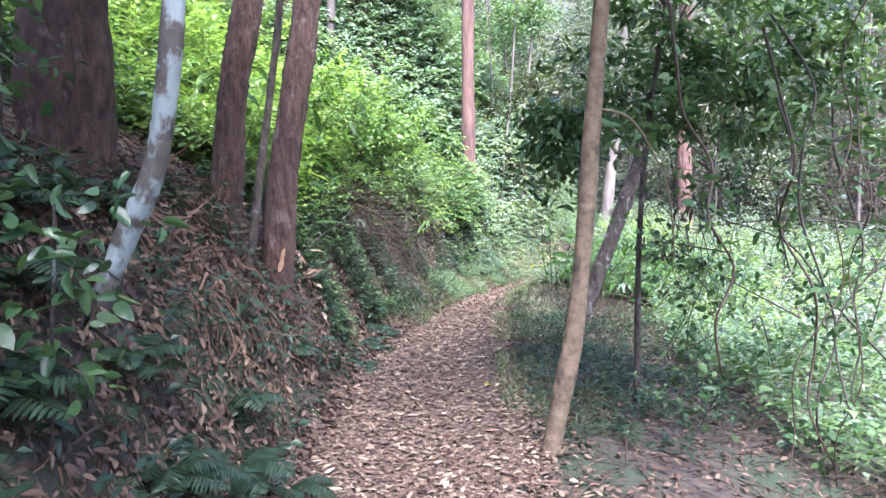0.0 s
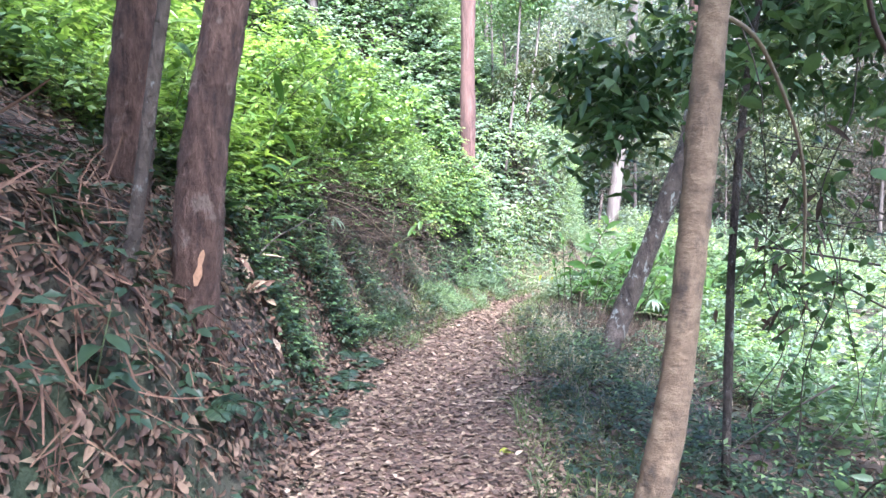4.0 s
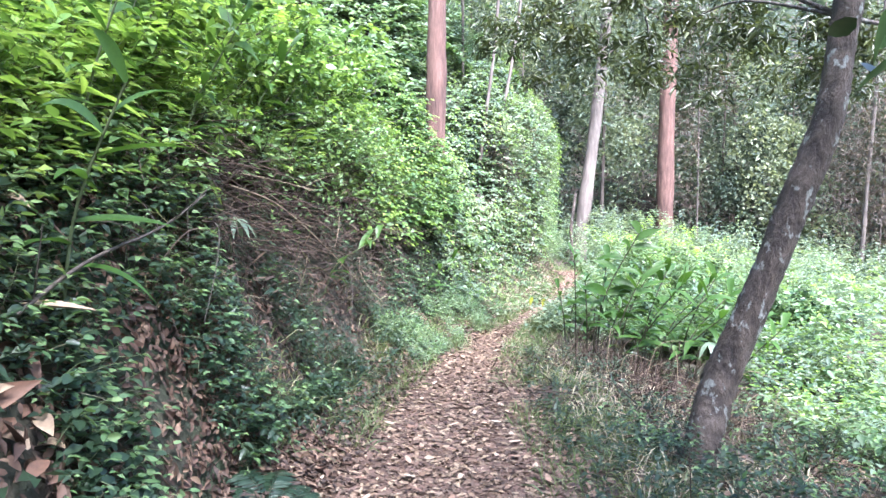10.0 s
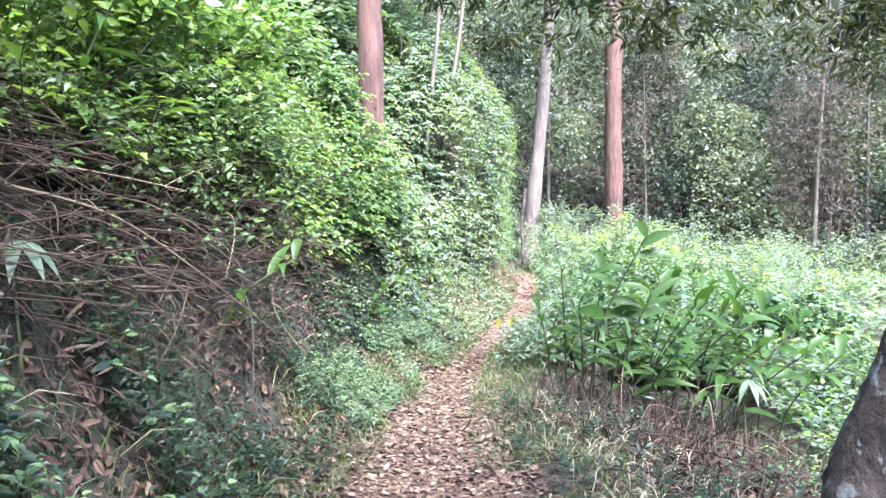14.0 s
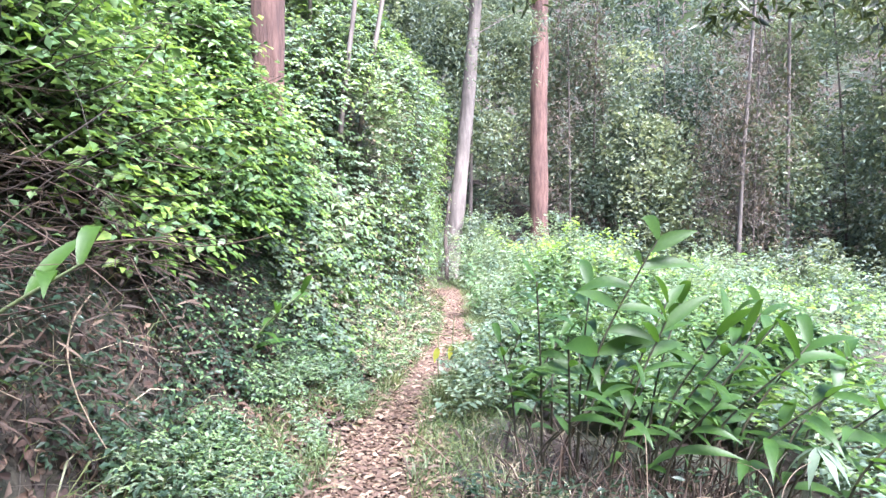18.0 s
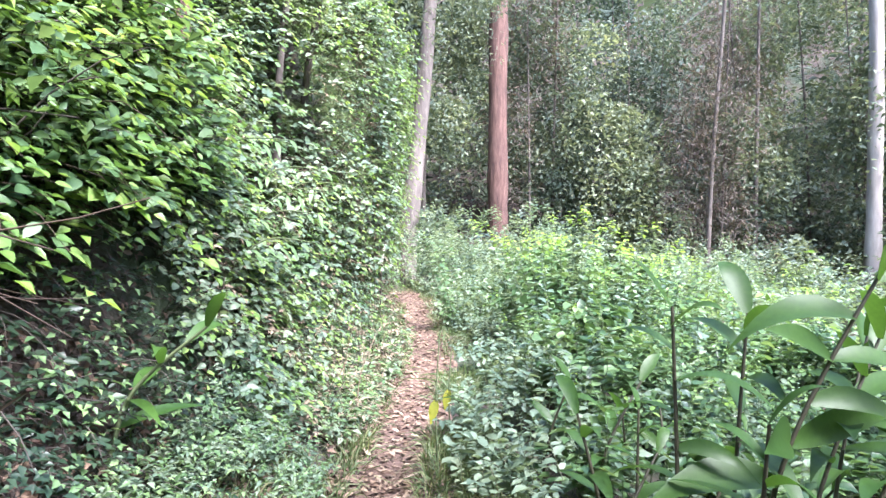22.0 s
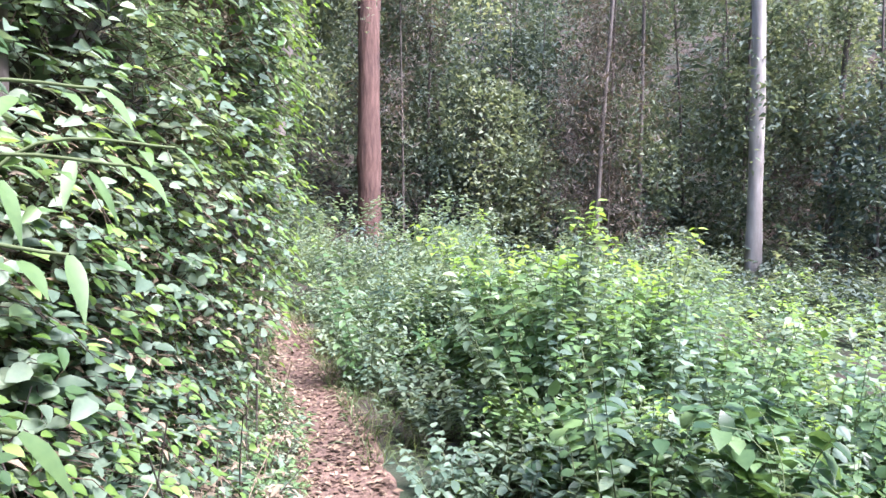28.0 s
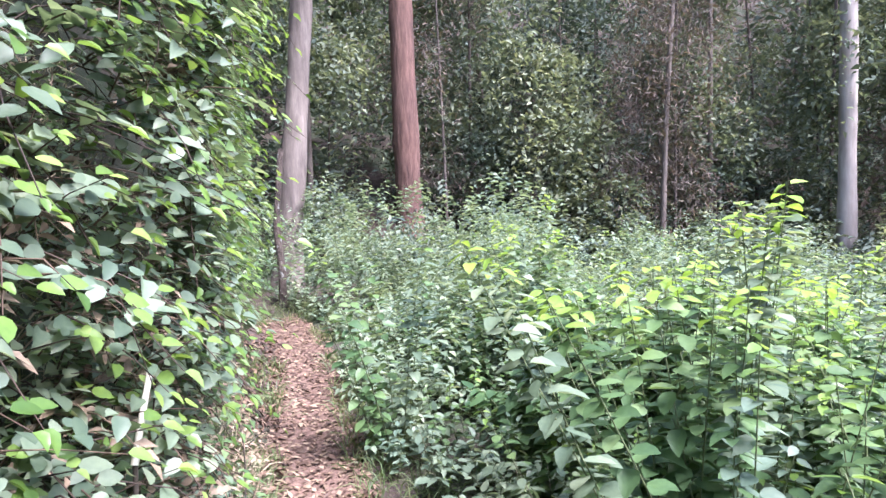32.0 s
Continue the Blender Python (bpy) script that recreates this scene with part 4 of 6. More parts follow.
# the darkest leaf is used here so its colour carries the bank's shade
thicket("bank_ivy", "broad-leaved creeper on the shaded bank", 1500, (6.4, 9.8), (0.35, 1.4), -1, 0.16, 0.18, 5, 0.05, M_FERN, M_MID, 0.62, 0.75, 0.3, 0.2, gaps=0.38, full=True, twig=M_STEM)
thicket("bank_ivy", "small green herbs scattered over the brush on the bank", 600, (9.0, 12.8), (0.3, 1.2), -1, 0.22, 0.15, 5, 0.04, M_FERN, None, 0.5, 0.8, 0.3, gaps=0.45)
thicket("bank_ivy", "small herbs at the foot of the bank, darkened for shade", 700, (9.2, 13.4), (0.08, 0.85), -1, 0.14, 0.13, 5, 0.036, M_FERN, None, 0.5, 0.7, 0.3, gaps=0.42)
thicket("bank_ivy", "small herbs low on the bank, darkened for its shade", 700, (6.4, 9.4), (0.38, 0.9), -1, 0.14, 0.13, 5, 0.038, M_FERN, M_MID, 0.5, 0.7, 0.3, gaps=0.3)
thicket("bank_ivy", "creeper trailing over the hollow in the bank, darkened for shade", 1000, (12.0, 14.2), (0.4, 1.15), -1, 0.14, 0.18, 6, 0.04, M_FERN, M_MID, 0.6, 0.7, 0.1, 0.5, gaps=0.3, twig=M_TWIG)
thicket("bank_ivy", "green creeper on the upper bank", 1700, (6.4, 10), (1.1, 2.2), -1, 0.35, 0.22, 5, 0.075, M_MID, M_BRIGHT, 0.6, 0.7, 0.4, gaps=0.3, twig=M_DEAD)
# shrubs along the top of the bank; the brighter leaf colour stands for sun
thicket("bank_shrubs", "yellow-green shrubs along the top of the bank, brightened as if sunlit", 3900, (7.0, 13.2), (1.25, 4.2), -1, lambda q: 0.35 + 0.28 * q, 0.36, 7, 0.09, M_BRIGHT, M_LIME, 0.55, 0.45, 0.7, 0.3, gaps=0.22, twig=M_STEM)
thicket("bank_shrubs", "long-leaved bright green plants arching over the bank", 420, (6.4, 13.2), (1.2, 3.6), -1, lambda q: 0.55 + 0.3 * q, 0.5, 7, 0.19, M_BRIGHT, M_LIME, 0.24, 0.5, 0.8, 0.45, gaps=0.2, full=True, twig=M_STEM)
thicket("bank_shrubs", "leafy green shrubs high on the bank", 2600, (5.5, 15), (3.0, 8.0), -1, 1.5, 0.5, 7, 0.12, M_BRIGHT, None, 0.55, 0.3, 0.7, 0.3)
# these shrubs get the dark leaf in place of real shade
thicket("bank_shrubs", "green shrubs behind the trunks on the bank, darkened for shade", 1900, (-1, 7.0), (2.4, 5.4), -1, 1.4, 0.45, 7, 0.1, M_FERN, M_MID, 0.5, 0.2, 0.7, 0.3)
# the vine-covered slope
thicket("slope_vines", "dense bright creeper hanging over the steep slope", 2300, (12.2, 14.6), (1.0, 2.3), -1, 0.5, 0.3, 7, 0.062, M_MID, M_BRIGHT, 0.66, 0.7, 0.3, 0.45, gaps=0.2, full=True, twig=M_DEAD, over=0.35, over_z=1.3)
thicket("slope_vines", "dull green creeper hanging over the cut bank", 5200, (14.0, 18.2), (0.42, 2.2), -1, 0.26, 0.25, 7, 0.045, M_COOL, M_BRIGHT, 0.66, 0.75, 0.15, 0.5, gaps=0.2, full=True, twig=M_DEAD, over=0.42)
thicket("slope_vines", "cool green creeper over the steep slope", 5000, (16.8, 25.0), (0.4, 2.8), -1, 0.24, 0.26, 6, 0.056, M_COOL, M_MID, 0.66, 0.75, 0.15, 0.5, gaps=0.15, twig=M_STEM, over=0.33)
thicket("slope_vines", "small green herbs along the foot of the slope", 3400, (11.4, 16.6), (0.0, 0.6), -1, lambda q: 0.06 + 0.5 * q, 0.13, 6, 0.034, M_COOL, M_MID, 0.45, 0.4, 0.7, gaps=0.24)
thicket("slope_vines", "yellow-green creeper high on the slope, brightened as if sunlit", 1700, (11.8, 14.2), (1.0, 3.0), -1, 0.6, 0.32, 6, 0.085, M_BRIGHT, M_LIME, 0.62, 0.6, 0.4, 0.4, gaps=0.2)
thicket("slope_vines", "leafy growth on the upper slope", 3800, (13, 28), (2.0, 7.5), -1, 1.1, 0.5, 7, 0.13, M_MID, M_COOL, 0.6, 0.5, 0.4, 0.3)
thicket("slope_vines", "leafy creeper covering the brow of the slope", 2600, (12.6, 19.5), (1.25, 3.6), -1, 0.28, 0.26, 6, 0.075, M_COOL, M_BRIGHT, 0.62, 0.6, 0.5, 0.3, twig=M_STEM)
thicket("bank_shrubs", "leafy green shrubs covering the brow of the bank", 2600, (6.0, 13.2), (1.9, 6.5), -1, 0.5, 0.4, 7, 0.1, M_MID, M_BRIGHT, 0.58, 0.4, 0.7, 0.3)
thicket("slope_vines", "dense leafy growth on the steep face above the bank", 2200, (15.4, 18.2), (2.2, 6.0), -1, 0.5, 0.45, 7, 0.11, M_MID, M_COOL, 0.6, 0.6, 0.4, 0.3)
thicket("wood_undergrowth", "dark undergrowth below the trees beside the clearing", 2600, (6, 30), (11.5, 20.0), 1, 1.9, 0.6, 7, 0.16, M_FAR, None, 0.55, 0.1, 0.9, 0.3, power=0.5)
thicket("slope_vines", "tall leafy creeper piled up on the brow of the cut bank", 1100, (14.5, 16.3), (0.6, 1.4), -1, 1.15, 0.28, 7, 0.06, M_COOL, M_MID, 0.68, 0.12, 0.5, 0.4, power=0.9, full=True, twig=M_DEAD)
thicket("hill_undergrowth", "undergrowth on the wooded hillside", 3200, (0, 36), (7, 26), -1, 1.9, 0.8, 7, 0.24, M_MID, None, 0.6, 0.3, 0.6)
thicket("bank_shrubs", "leafy shrub fringe overhanging the brush on the bank", 1800, (9.6, 13.9), (1.2, 1.9), -1, 0.5, 0.3, 7, 0.06, M_MID, M_BRIGHT, 0.55, 0.4, 0.6, 0.4, gaps=0.25, over=0.45, over_z=1.4, twig=M_TWIG)
thicket("slope_vines", "withered tan leaves and stems caught under the creeper", 1500, (14.2, 19.0), (0.1, 1.3), -1, 0.2, 0.2, 5, 0.05, M_TAN, None, 0.4, 0.7, 0.2, 0.5, gaps=0.2, twig=M_TAN, over=0.3)
thicket("slope_vines", "ragged herbs and stems on the cut bank", 1500, (14.2, 18.0), (0.03, 0.75), -1, 0.16, 0.15, 5, 0.05, M_COOL, M_MID, 0.55, 0.6, 0.4, gaps=0.15, twig=M_DEAD)
# the clearing
edge_h = lambda q: 0.10 + np.clip(q - 0.05, 0, 1.2) * 0.64
thicket("clearing_weeds", "pale cool green weeds beside the narrow path", 4400, (13.0, 24.0), (0.08, 2.6), 1, edge_h, 0.22, 7, 0.06, M_COOL, None, 0.6, 0.1, 1.0, 0.15, power=0.5, gaps=0.36, twig=M_STEM, full=2)
thicket("clearing_weeds", "bright broad-leaved weeds in the clearing", 3000, (12.9, 20.5), (0.7, 4.5), 1, lambda q: np.minimum(edge_h(q), 1.0), 0.32, 6, 0.08, M_MID, M_DARK, 0.74, 0.05, 1.0, 0.2, power=0.4, pair=True, gaps=0.35, twig=M_STEM, full=2)
thicket("clearing_weeds", "leafy weeds filling the far clearing", 5000, (-3, 27), (3.4, 16.0), 1, 1.25, 0.42, 7, 0.11, M_COOL, M_BRIGHT, 0.62, 0.05, 1.0, 0.2, power=0.3)
thicket("clearing_weeds", "bright weeds beyond the verge", 2200, (3.2, 10.2), (2.1, 5.0), 1, 0.75, 0.3, 6, 0.075, M_MID, M_COOL, 0.6, 0.05, 1.0, 0.2, power=0.5, gaps=0.2)
thicket("clearing_weeds", "tall cool green weeds where the clearing meets the wood", 3600, (18.5, 27), (0.15, 7.5), 1, lambda q: 0.25 + 1.1 * np.clip(q, 0, 1.2), 0.32, 7, 0.075, M_COOL, None, 0.6, 0.05, 1.0, 0.15, power=0.4)
# dark leaves behind the edge paint the shaded depth of the wood
thicket("wood_undergrowth", "undergrowth at the edge of the wood, darkened for forest shade", 5200, (17, 42), (2.0, 30.0), 1, 2.0, 0.6, 7, 0.17, M_FAR_DARK, None, 0.55, 0.1, 0.9, 0.3, power=0.5, keep=lambda x, y, q: (np.hypot(x - 1, y - 12) > 15.5).astype(float))
thicket("wood_undergrowth", "foliage on the hill behind the wood, darkened for shade", 3600, (31, 64), (-30.0, 45.0), 1, 8.5, 1.8, 6, 0.5, M_FAR_DARK, None, 0.55, 0.1, 0.9, 0.3)
thicket("wood_undergrowth", "foliage on the hill beyond the clearing, darkened for shade", 2600, (-8, 32), (21.0, 48.0), 1, 5.0, 1.6, 6, 0.5, M_FAR_DARK, None, 0.55, 0.1, 0.9, 0.3)
# dark leaf bodies on the verge stand for the tree shade there
thicket("verge_herbs", "leafy weeds on the verge beside the leaning tree", 800, (5.2, 10.0), (0.5, 2.0), 1, 0.2, 0.15, 6, 0.048, M_FERN, M_MID, 0.5, 0.1, 0.9, gaps=0.3)
thicket("verge_herbs", "low herbs along the grassy verge", 700, (4.4, 12.0), (0.1, 1.2), 1, 0.12, 0.12, 5, 0.045, M_FERN, None, 0.5, 0.1, 0.9)


def grass(label, n, ys, ss, side, h=0.22, w=0.006, material=None):
    y = RNG.uniform(*ys, n)
    q = ss[0] + (ss[1] - ss[0]) * RNG.random(n) ** 1.3
    x = trail(y) + side * (half(y) + q)
    g = lump(x * 2, y * 2) > 0.25
    x, y, n = x[g], y[g], int(g.sum())
    ax = rand_dirs(n, 1.2, 0.6)
    ln = h * RNG.uniform(0.5, 1.5, n)
    return stuff("grass", label, "grass", (Soup().add(*straps(on_land(x, y), ax, RNG.normal(size=(n, 3)), ln, np.full(n, w) * RNG.uniform(0.7, 1.5, n), 0.45, 2)), material or M_GRASS))


grass("soft green grass along the verge", 6500, (4.6, 14), (-0.12, 0.8), 1)
grass("soft green grass at the foot of the bank", 8000, (9.0, 21), (-0.1, 0.6), -1, 0.26)
grass("soft green grass beside the narrow path", 4500, (12, 23), (-0.1, 0.4), 1, 0.24)
grass("tall soft grass leaning over the narrow path", 1500, (13.6, 16.0), (-0.1, 0.3), 1, 0.3)
grass("tall soft grass below the slope", 1800, (11.8, 14.6), (-0.12, 0.4), -1, 0.3)
grass("long drooping grass on the dim bank", 2000, (8.2, 12.6), (0.3, 1.15), -1, 0.4, 0.006)
grass("dry drooping grass on the dim bank", 500, (8.2, 12.6), (0.35, 1.2), -1, 0.36, 0.005, M_STRAW)
grass("dark grass closing over the path at the bend", 1500, (22.9, 24.6), (-0.62, 0.5), 1, 0.34)
grass("dry straw-coloured grass beside the path", 2400, (14, 19), (0.0, 0.6), -1, 0.28, 0.005, M_STRAW)
grass("green grass below the cut bank", 2600, (14, 19), (0.0, 0.6), -1, 0.24, 0.006)
grass("dry straw-coloured grass on the verge", 1500, (6, 13), (0.3, 1.4), 1, 0.3, 0.005, M_STRAW)


s = Soup()
n = 420
x, y, q = spread(n, (13.8, 19.0), (0.05, 1.3), -1)
sticks(s, on_land(x, y, 0.02), land_normal(x, y) * 0.5 + RNG.normal(size=(n, 3)) * 0.45 + [-0.15, 0, 0.6], RNG.uniform(0.12, 0.42, n), RNG.uniform(0.0015, 0.0045, n), 0.25, 4, 5)
stuff("dry_stems", "dry brown stems sticking out of the cut bank", "plant", (s, M_TWIG))
s = Soup()
n = 700
x, y, q = spread(n, (2.2, 12.3), (0.1, 2.2), 1)
sticks(s, on_land(x, y, 0.03), RNG.normal(size=(n, 3)) * [1, 1, 0.35] + [0, 0, 0.15], RNG.uniform(0.12, 0.6, n), RNG.uniform(0.0018, 0.006, n), 0.2, 4, 5)
stuff("dry_stems", "dead twigs and stalks lying along the verge", "plant", (s, M_DEAD))
x, y, q = spread(11000, (-5, 12.0), (-0.05, 2.8), 1)
nor = land_normal(x, y)
ln = 0.06 * RNG.uniform(0.5, 1.5, len(x))
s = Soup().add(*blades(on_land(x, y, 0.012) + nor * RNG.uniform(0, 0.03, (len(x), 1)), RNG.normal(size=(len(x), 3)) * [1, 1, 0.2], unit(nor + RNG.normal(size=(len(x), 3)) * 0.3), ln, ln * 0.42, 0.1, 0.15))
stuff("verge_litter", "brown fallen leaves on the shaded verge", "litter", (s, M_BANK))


grass("dry pale grass hanging on the cut bank", 2600, (14.2, 19), (0.1, 0.95), -1, 0.3, 0.005, M_STRAW)
grass("green grass tufts on the cut bank", 1500, (14.2, 19), (0.1, 0.95), -1, 0.3, 0.006)
grass("dry tussocks below the leaning tree", 1700, (8.2, 12.2), (0.5, 2.6), 1, 0.26, 0.006, M_STRAW)
grass("green tussocks below the leaning tree", 2200, (8.2, 12.2), (0.3, 3.2), 1, 0.22, 0.007)
thicket("clearing_weeds", "leafy weeds behind the ginger", 1300, (10.0, 13.3), (2.5, 4.6), 1, 0.7, 0.28, 6, 0.07, M_COOL, M_BRIGHT, 0.6, 0.05, 1.0, 0.2, power=0.5)
thicket("verge_herbs", "low straggling weeds below the leaning tree", 450, (8.4, 11.6), (1.2, 3.6), 1, 0.3, 0.18, 6, 0.05, M_FERN, M_MID, 0.5, 0.1, 0.9, gaps=0.25, twig=M_DEAD)


# brown dead stalks between the leaning tree and the ginger, with a few pale arching straws
s = Soup()
n = 620
p = np.stack([1.45 + RNG.normal(size=n) * 0.4, 10.75 + RNG.normal(size=n) * 0.5, np.zeros(n)], -1)
p[:, 2] = land(p[:, 0], p[:, 1]) + 0.02
sticks(s, p, rand_dirs(n, 0.5, 0.9), RNG.uniform(0.12, 0.5, n), RNG.uniform(0.002, 0.005, n), 0.3, 4, 5)
s.add(*straps(p + [0, 0, 0.06], rand_dirs(n, 0.2, 0.9), RNG.normal(size=(n, 3)), RNG.uniform(0.08, 0.25, n), RNG.uniform(0.01, 0.026, n), 0.5, 4))
stuff("dead_stalks", "brown tangle of dead stalks and leaves below the leaning tree", "plant", (s, M_DEAD))
for k in range(14):
    x, y = 0.75 + 1.3 * ((k * 0.618) % 1), 9.6 + 1.9 * ((k * 0.7549) % 1)
    z = float(land(x, y))
    a = RNG.uniform(-0.8, 1.6)
    r = RNG.uniform(0.3, 0.7)
    t = thing("straw_stem", (x, y, z), "pale dry straw stem arching over the verge", "stem", "straw stems on the verge")
    part("stalk", Soup().add(*tube(bend([(x, y, z - 0.03), (x + r * 0.3 * math.cos(a), y + r * 0.3 * math.sin(a), z + r * 0.7), (x + r * math.cos(a), y + r * math.sin(a), z + r * RNG.uniform(0.3, 0.8))], 14), np.linspace(0.003, 0.0015, 14), 5)), M_TAN, t)
for k in range(16):
    y = 14.8 + 3.0 * ((k * 0.7549) % 1)
    x = float(trail(y) - half(y)) - 0.05 - 0.35 * ((k * 0.618) % 1)
    z = float(land(x, y))
    r = RNG.uniform(0.3, 0.6)
    b = RNG.normal() * 0.25
    t = thing("straw_stem", (x, y, z), "pale dry straw stem leaning out from the cut bank", "stem", "straw stems on the cut bank")
    part("stalk", Soup().add(*tube(bend([(x, y, z - 0.03), (x + 0.05, y + b * 0.4, z + r * 0.6), (x + 0.12 + b * 0.3, y + b, z + r)], 14), np.linspace(0.004, 0.002, 14), 5)), M_TAN, t)


# ---- the heap of dead brush and hanging fronds on the bank
def brush_heap():
    t = thing("brush_heap", (-1.9, 10.5, float(land(-1.9, 10.5))), "brown heap of dead branches and fronds overhanging the bank", "brush")
    s = Soup()
    n = 2000
    x, y, q = spread(n, (8.7, 12.5), (0.95, 1.65), -1)
    nor = land_normal(x, y)
    p = on_land(x, y) + nor * RNG.uniform(0.0, 0.3, n)[:, None] + [0, 0, 0.05]
    way = np.stack([RNG.normal(size=n) * 0.5 + 0.2, RNG.normal(size=n) * 1.1 + 0.3, RNG.normal(size=n) * 0.25], -1)
    ln, r = RNG.uniform(0.2, 0.85, n), RNG.uniform(0.0018, 0.0055, n)
    k = np.argsort(-r)
    for i in k[:260]:
        one = Soup()
        sticks(one, p[i : i + 1], way[i : i + 1], ln[i], r[i], 0.15, 4, 6)
        part("dead_stick", one, M_DEAD, t)
    k = k[260:]
    sticks(s, p[k], way[k], ln[k], r[k], 0.15, 3, 5)
    tagged(part("brushwood", s, M_DEAD, t), "tangle of fine dead twigs", kind="stuff")
    for k in range(30):
        s = Soup()
        y0 = RNG.uniform(8.6, 12.2)
        x0 = float(trail(y0) - half(y0)) - RNG.uniform(0.8, 1.4)
        z0 = float(land(x0, y0)) + RNG.uniform(0.15, 0.4)
        sticks(s, np.array([[x0, y0, z0]]), np.array([[RNG.uniform(-0.2, 0.35), RNG.choice([-1, 1]) * RNG.uniform(0.4, 1), RNG.normal() * 0.15]]), RNG.uniform(0.5, 1.3), RNG.uniform(0.003, 0.007), RNG.uniform(0.1, 0.5), 6, 10)
        part("branch", s, M_TWIG if k % 5 > 1 else M_TAN, t)
    s = Soup()
    n = 1800
    x, y, q = spread(n, (8.9, 12.6), (0.75, 1.4), -1)
    nor = land_normal(x, y)
    p = on_land(x, y) + nor * RNG.uniform(0.02, 0.3, n)[:, None]
    ax = np.stack([RNG.normal(size=n) * 0.6 + 0.2, RNG.normal(size=n) * 0.8, RNG.normal(size=n) * 0.5 - 0.25], -1)
    s.add(*straps(p, ax, nor, RNG.uniform(0.04, 0.14, n), RNG.uniform(0.006, 0.018, n), 0.15, 3))
    part("dead_fronds", s, M_DEAD, t)
    return t


brush_heap()
s = Soup()
n = 420
x, y, q = spread(n, (8.6, 13.2), (0.55, 1.1), -1)
nor = land_normal(x, y)
sticks(s, on_land(x, y, 0.02), nor * 0.5 + RNG.normal(size=(n, 3)) * [0.4, 0.5, 0.2] + [0.1, 0, -0.25], RNG.uniform(0.1, 0.45, n), RNG.uniform(0.0015, 0.004, n), 0.5, 3, 5)
stuff("hanging_roots", "thin dark roots and stems hanging in the hollow of the bank", "roots", (s, M_TWIG))
# shade of the hollow is put into these leaves' dark green
thicket("bank_ivy", "small-leaved herbs hanging over the hollow, darkened for shade", 800, (8.4, 13.0), (0.3, 1.1), -1, 0.2, 0.2, 6, 0.042, M_FERN, None, 0.45, 0.7, 0.0, 0.5, gaps=0.33)
# the bush with small leaves over the heap
s = Soup()
n = 240
x, y, q = spread(n, (10.2, 13.4), (1.0, 1.8), -1)
st = sticks(s, on_land(x, y, 0.1), np.stack([RNG.normal(size=n) * 0.5 + 0.4, RNG.normal(size=n) * 0.6, RNG.uniform(0.3, 1.2, n)], -1), RNG.uniform(0.5, 1.3, n), RNG.uniform(0.003, 0.008, n), 0.3, 4, 6)
t = thing("twiggy_shrub", (-1.9, 11.8, 1.5), "twiggy small-leaved shrub arching over the brush heap", "shrub")
part("brushwood", s, M_TWIG, t)
pts = np.repeat(st[:, 2:].reshape(-1, 3), 9, 0) + RNG.normal(size=(n * 4 * 9, 3)) * 0.07
part("leaves", Soup().add(*foliage(pts, 0.05, 0.9, None, False, 0.5)), M_MID, t)


# a leafy shrub that leans out over the heap and shades it
t = thing("overhanging_shrub", (-2.7, 10.8, float(land(-2.7, 10.8))), "leafy green shrub leaning out over the brush heap", "shrub")
pts = []
for k in range(26):
    y0 = 9.2 + 3.6 * ((k * 0.618) % 1)
    x0 = float(trail(y0) - half(y0)) - 1.7 - 0.4 * RNG.random()
    a = np.array([x0, y0, float(land(x0, y0))])
    e = np.array([x0 + RNG.uniform(0.5, 1.15), y0 + RNG.normal() * 0.3 - 0.15, a[2] + RNG.uniform(0.55, 1.25)])
    line = bend([a, a * 0.55 + e * 0.45 + [0, 0, 0.3], e], 14)
    part("stem", Soup().add(*tube(line, np.linspace(0.009, 0.003, 14), 5)), M_TWIG, t, smooth=True)
    for q in range(7):
        w = Soup()
        tw = sticks(w, line[RNG.integers(5, 14)][None], rand_dirs(1, 0.1), RNG.uniform(0.25, 0.5), 0.003, 0.25, 4, 5)
        part("twig", w, M_TWIG, t)
        pts.append(tw[0])
pts = np.concatenate(pts)
c = pts[RNG.integers(0, len(pts), 6600)] + RNG.normal(size=(6600, 3)) * 0.05
part("leaves", Soup().add(*foliage(c[:4800], 0.08, 1.2, None, True, 0.55, 0.15, 0.1)), M_BRIGHT, t)
part("young_leaves", Soup().add(*foliage(c[4800:], 0.075, 1.2, None, True, 0.55, 0.15, 0.1)), M_MID, t)


# ---- ferns
def fern(at, fronds, length, way=(0.3, 0, 0)):
    t = thing("fern", at, "dark green fern with arching fronds on the bank", "fern", "ferns on the bank")
    a0 = RNG.uniform(0, 6.28)
    for k in range(fronds):
        s = Soup()
        a = a0 + k * 6.283 / fronds + RNG.normal() * 0.2
        d = np.array([math.cos(a), math.sin(a), RNG.uniform(0.6, 1.1)]) + np.array(way)
        ln = length * RNG.uniform(0.75, 1.2)
        pts = sticks(s, np.array([at]), d[None], ln, 0.004, 0.55, 4, 10)[0]
        m = 18
        u = np.linspace(0.12, 1, m) * 8.99
        i = np.minimum(u.astype(int), 8)
        p = pts[i] + (pts[i + 1] - pts[i]) * (u - i)[:, None]
        tg = unit(pts[i + 1] - pts[i])
        sd = unit(np.cross(tg, [0, 0, 1.0]))
        w = ln * 0.26 * np.sin(np.pi * np.linspace(0.14, 0.97, m)) + 0.012
        for sg in (1, -1):
            s.add(*blades(p, sd * sg + tg * 0.35 - np.array([0, 0, 0.15]), np.cross(sd, tg) * 1.0, w, np.full(m, ln * 0.045), 0.12, 0.1, True))
        part("frond", s, M_FERN, t)
    return t


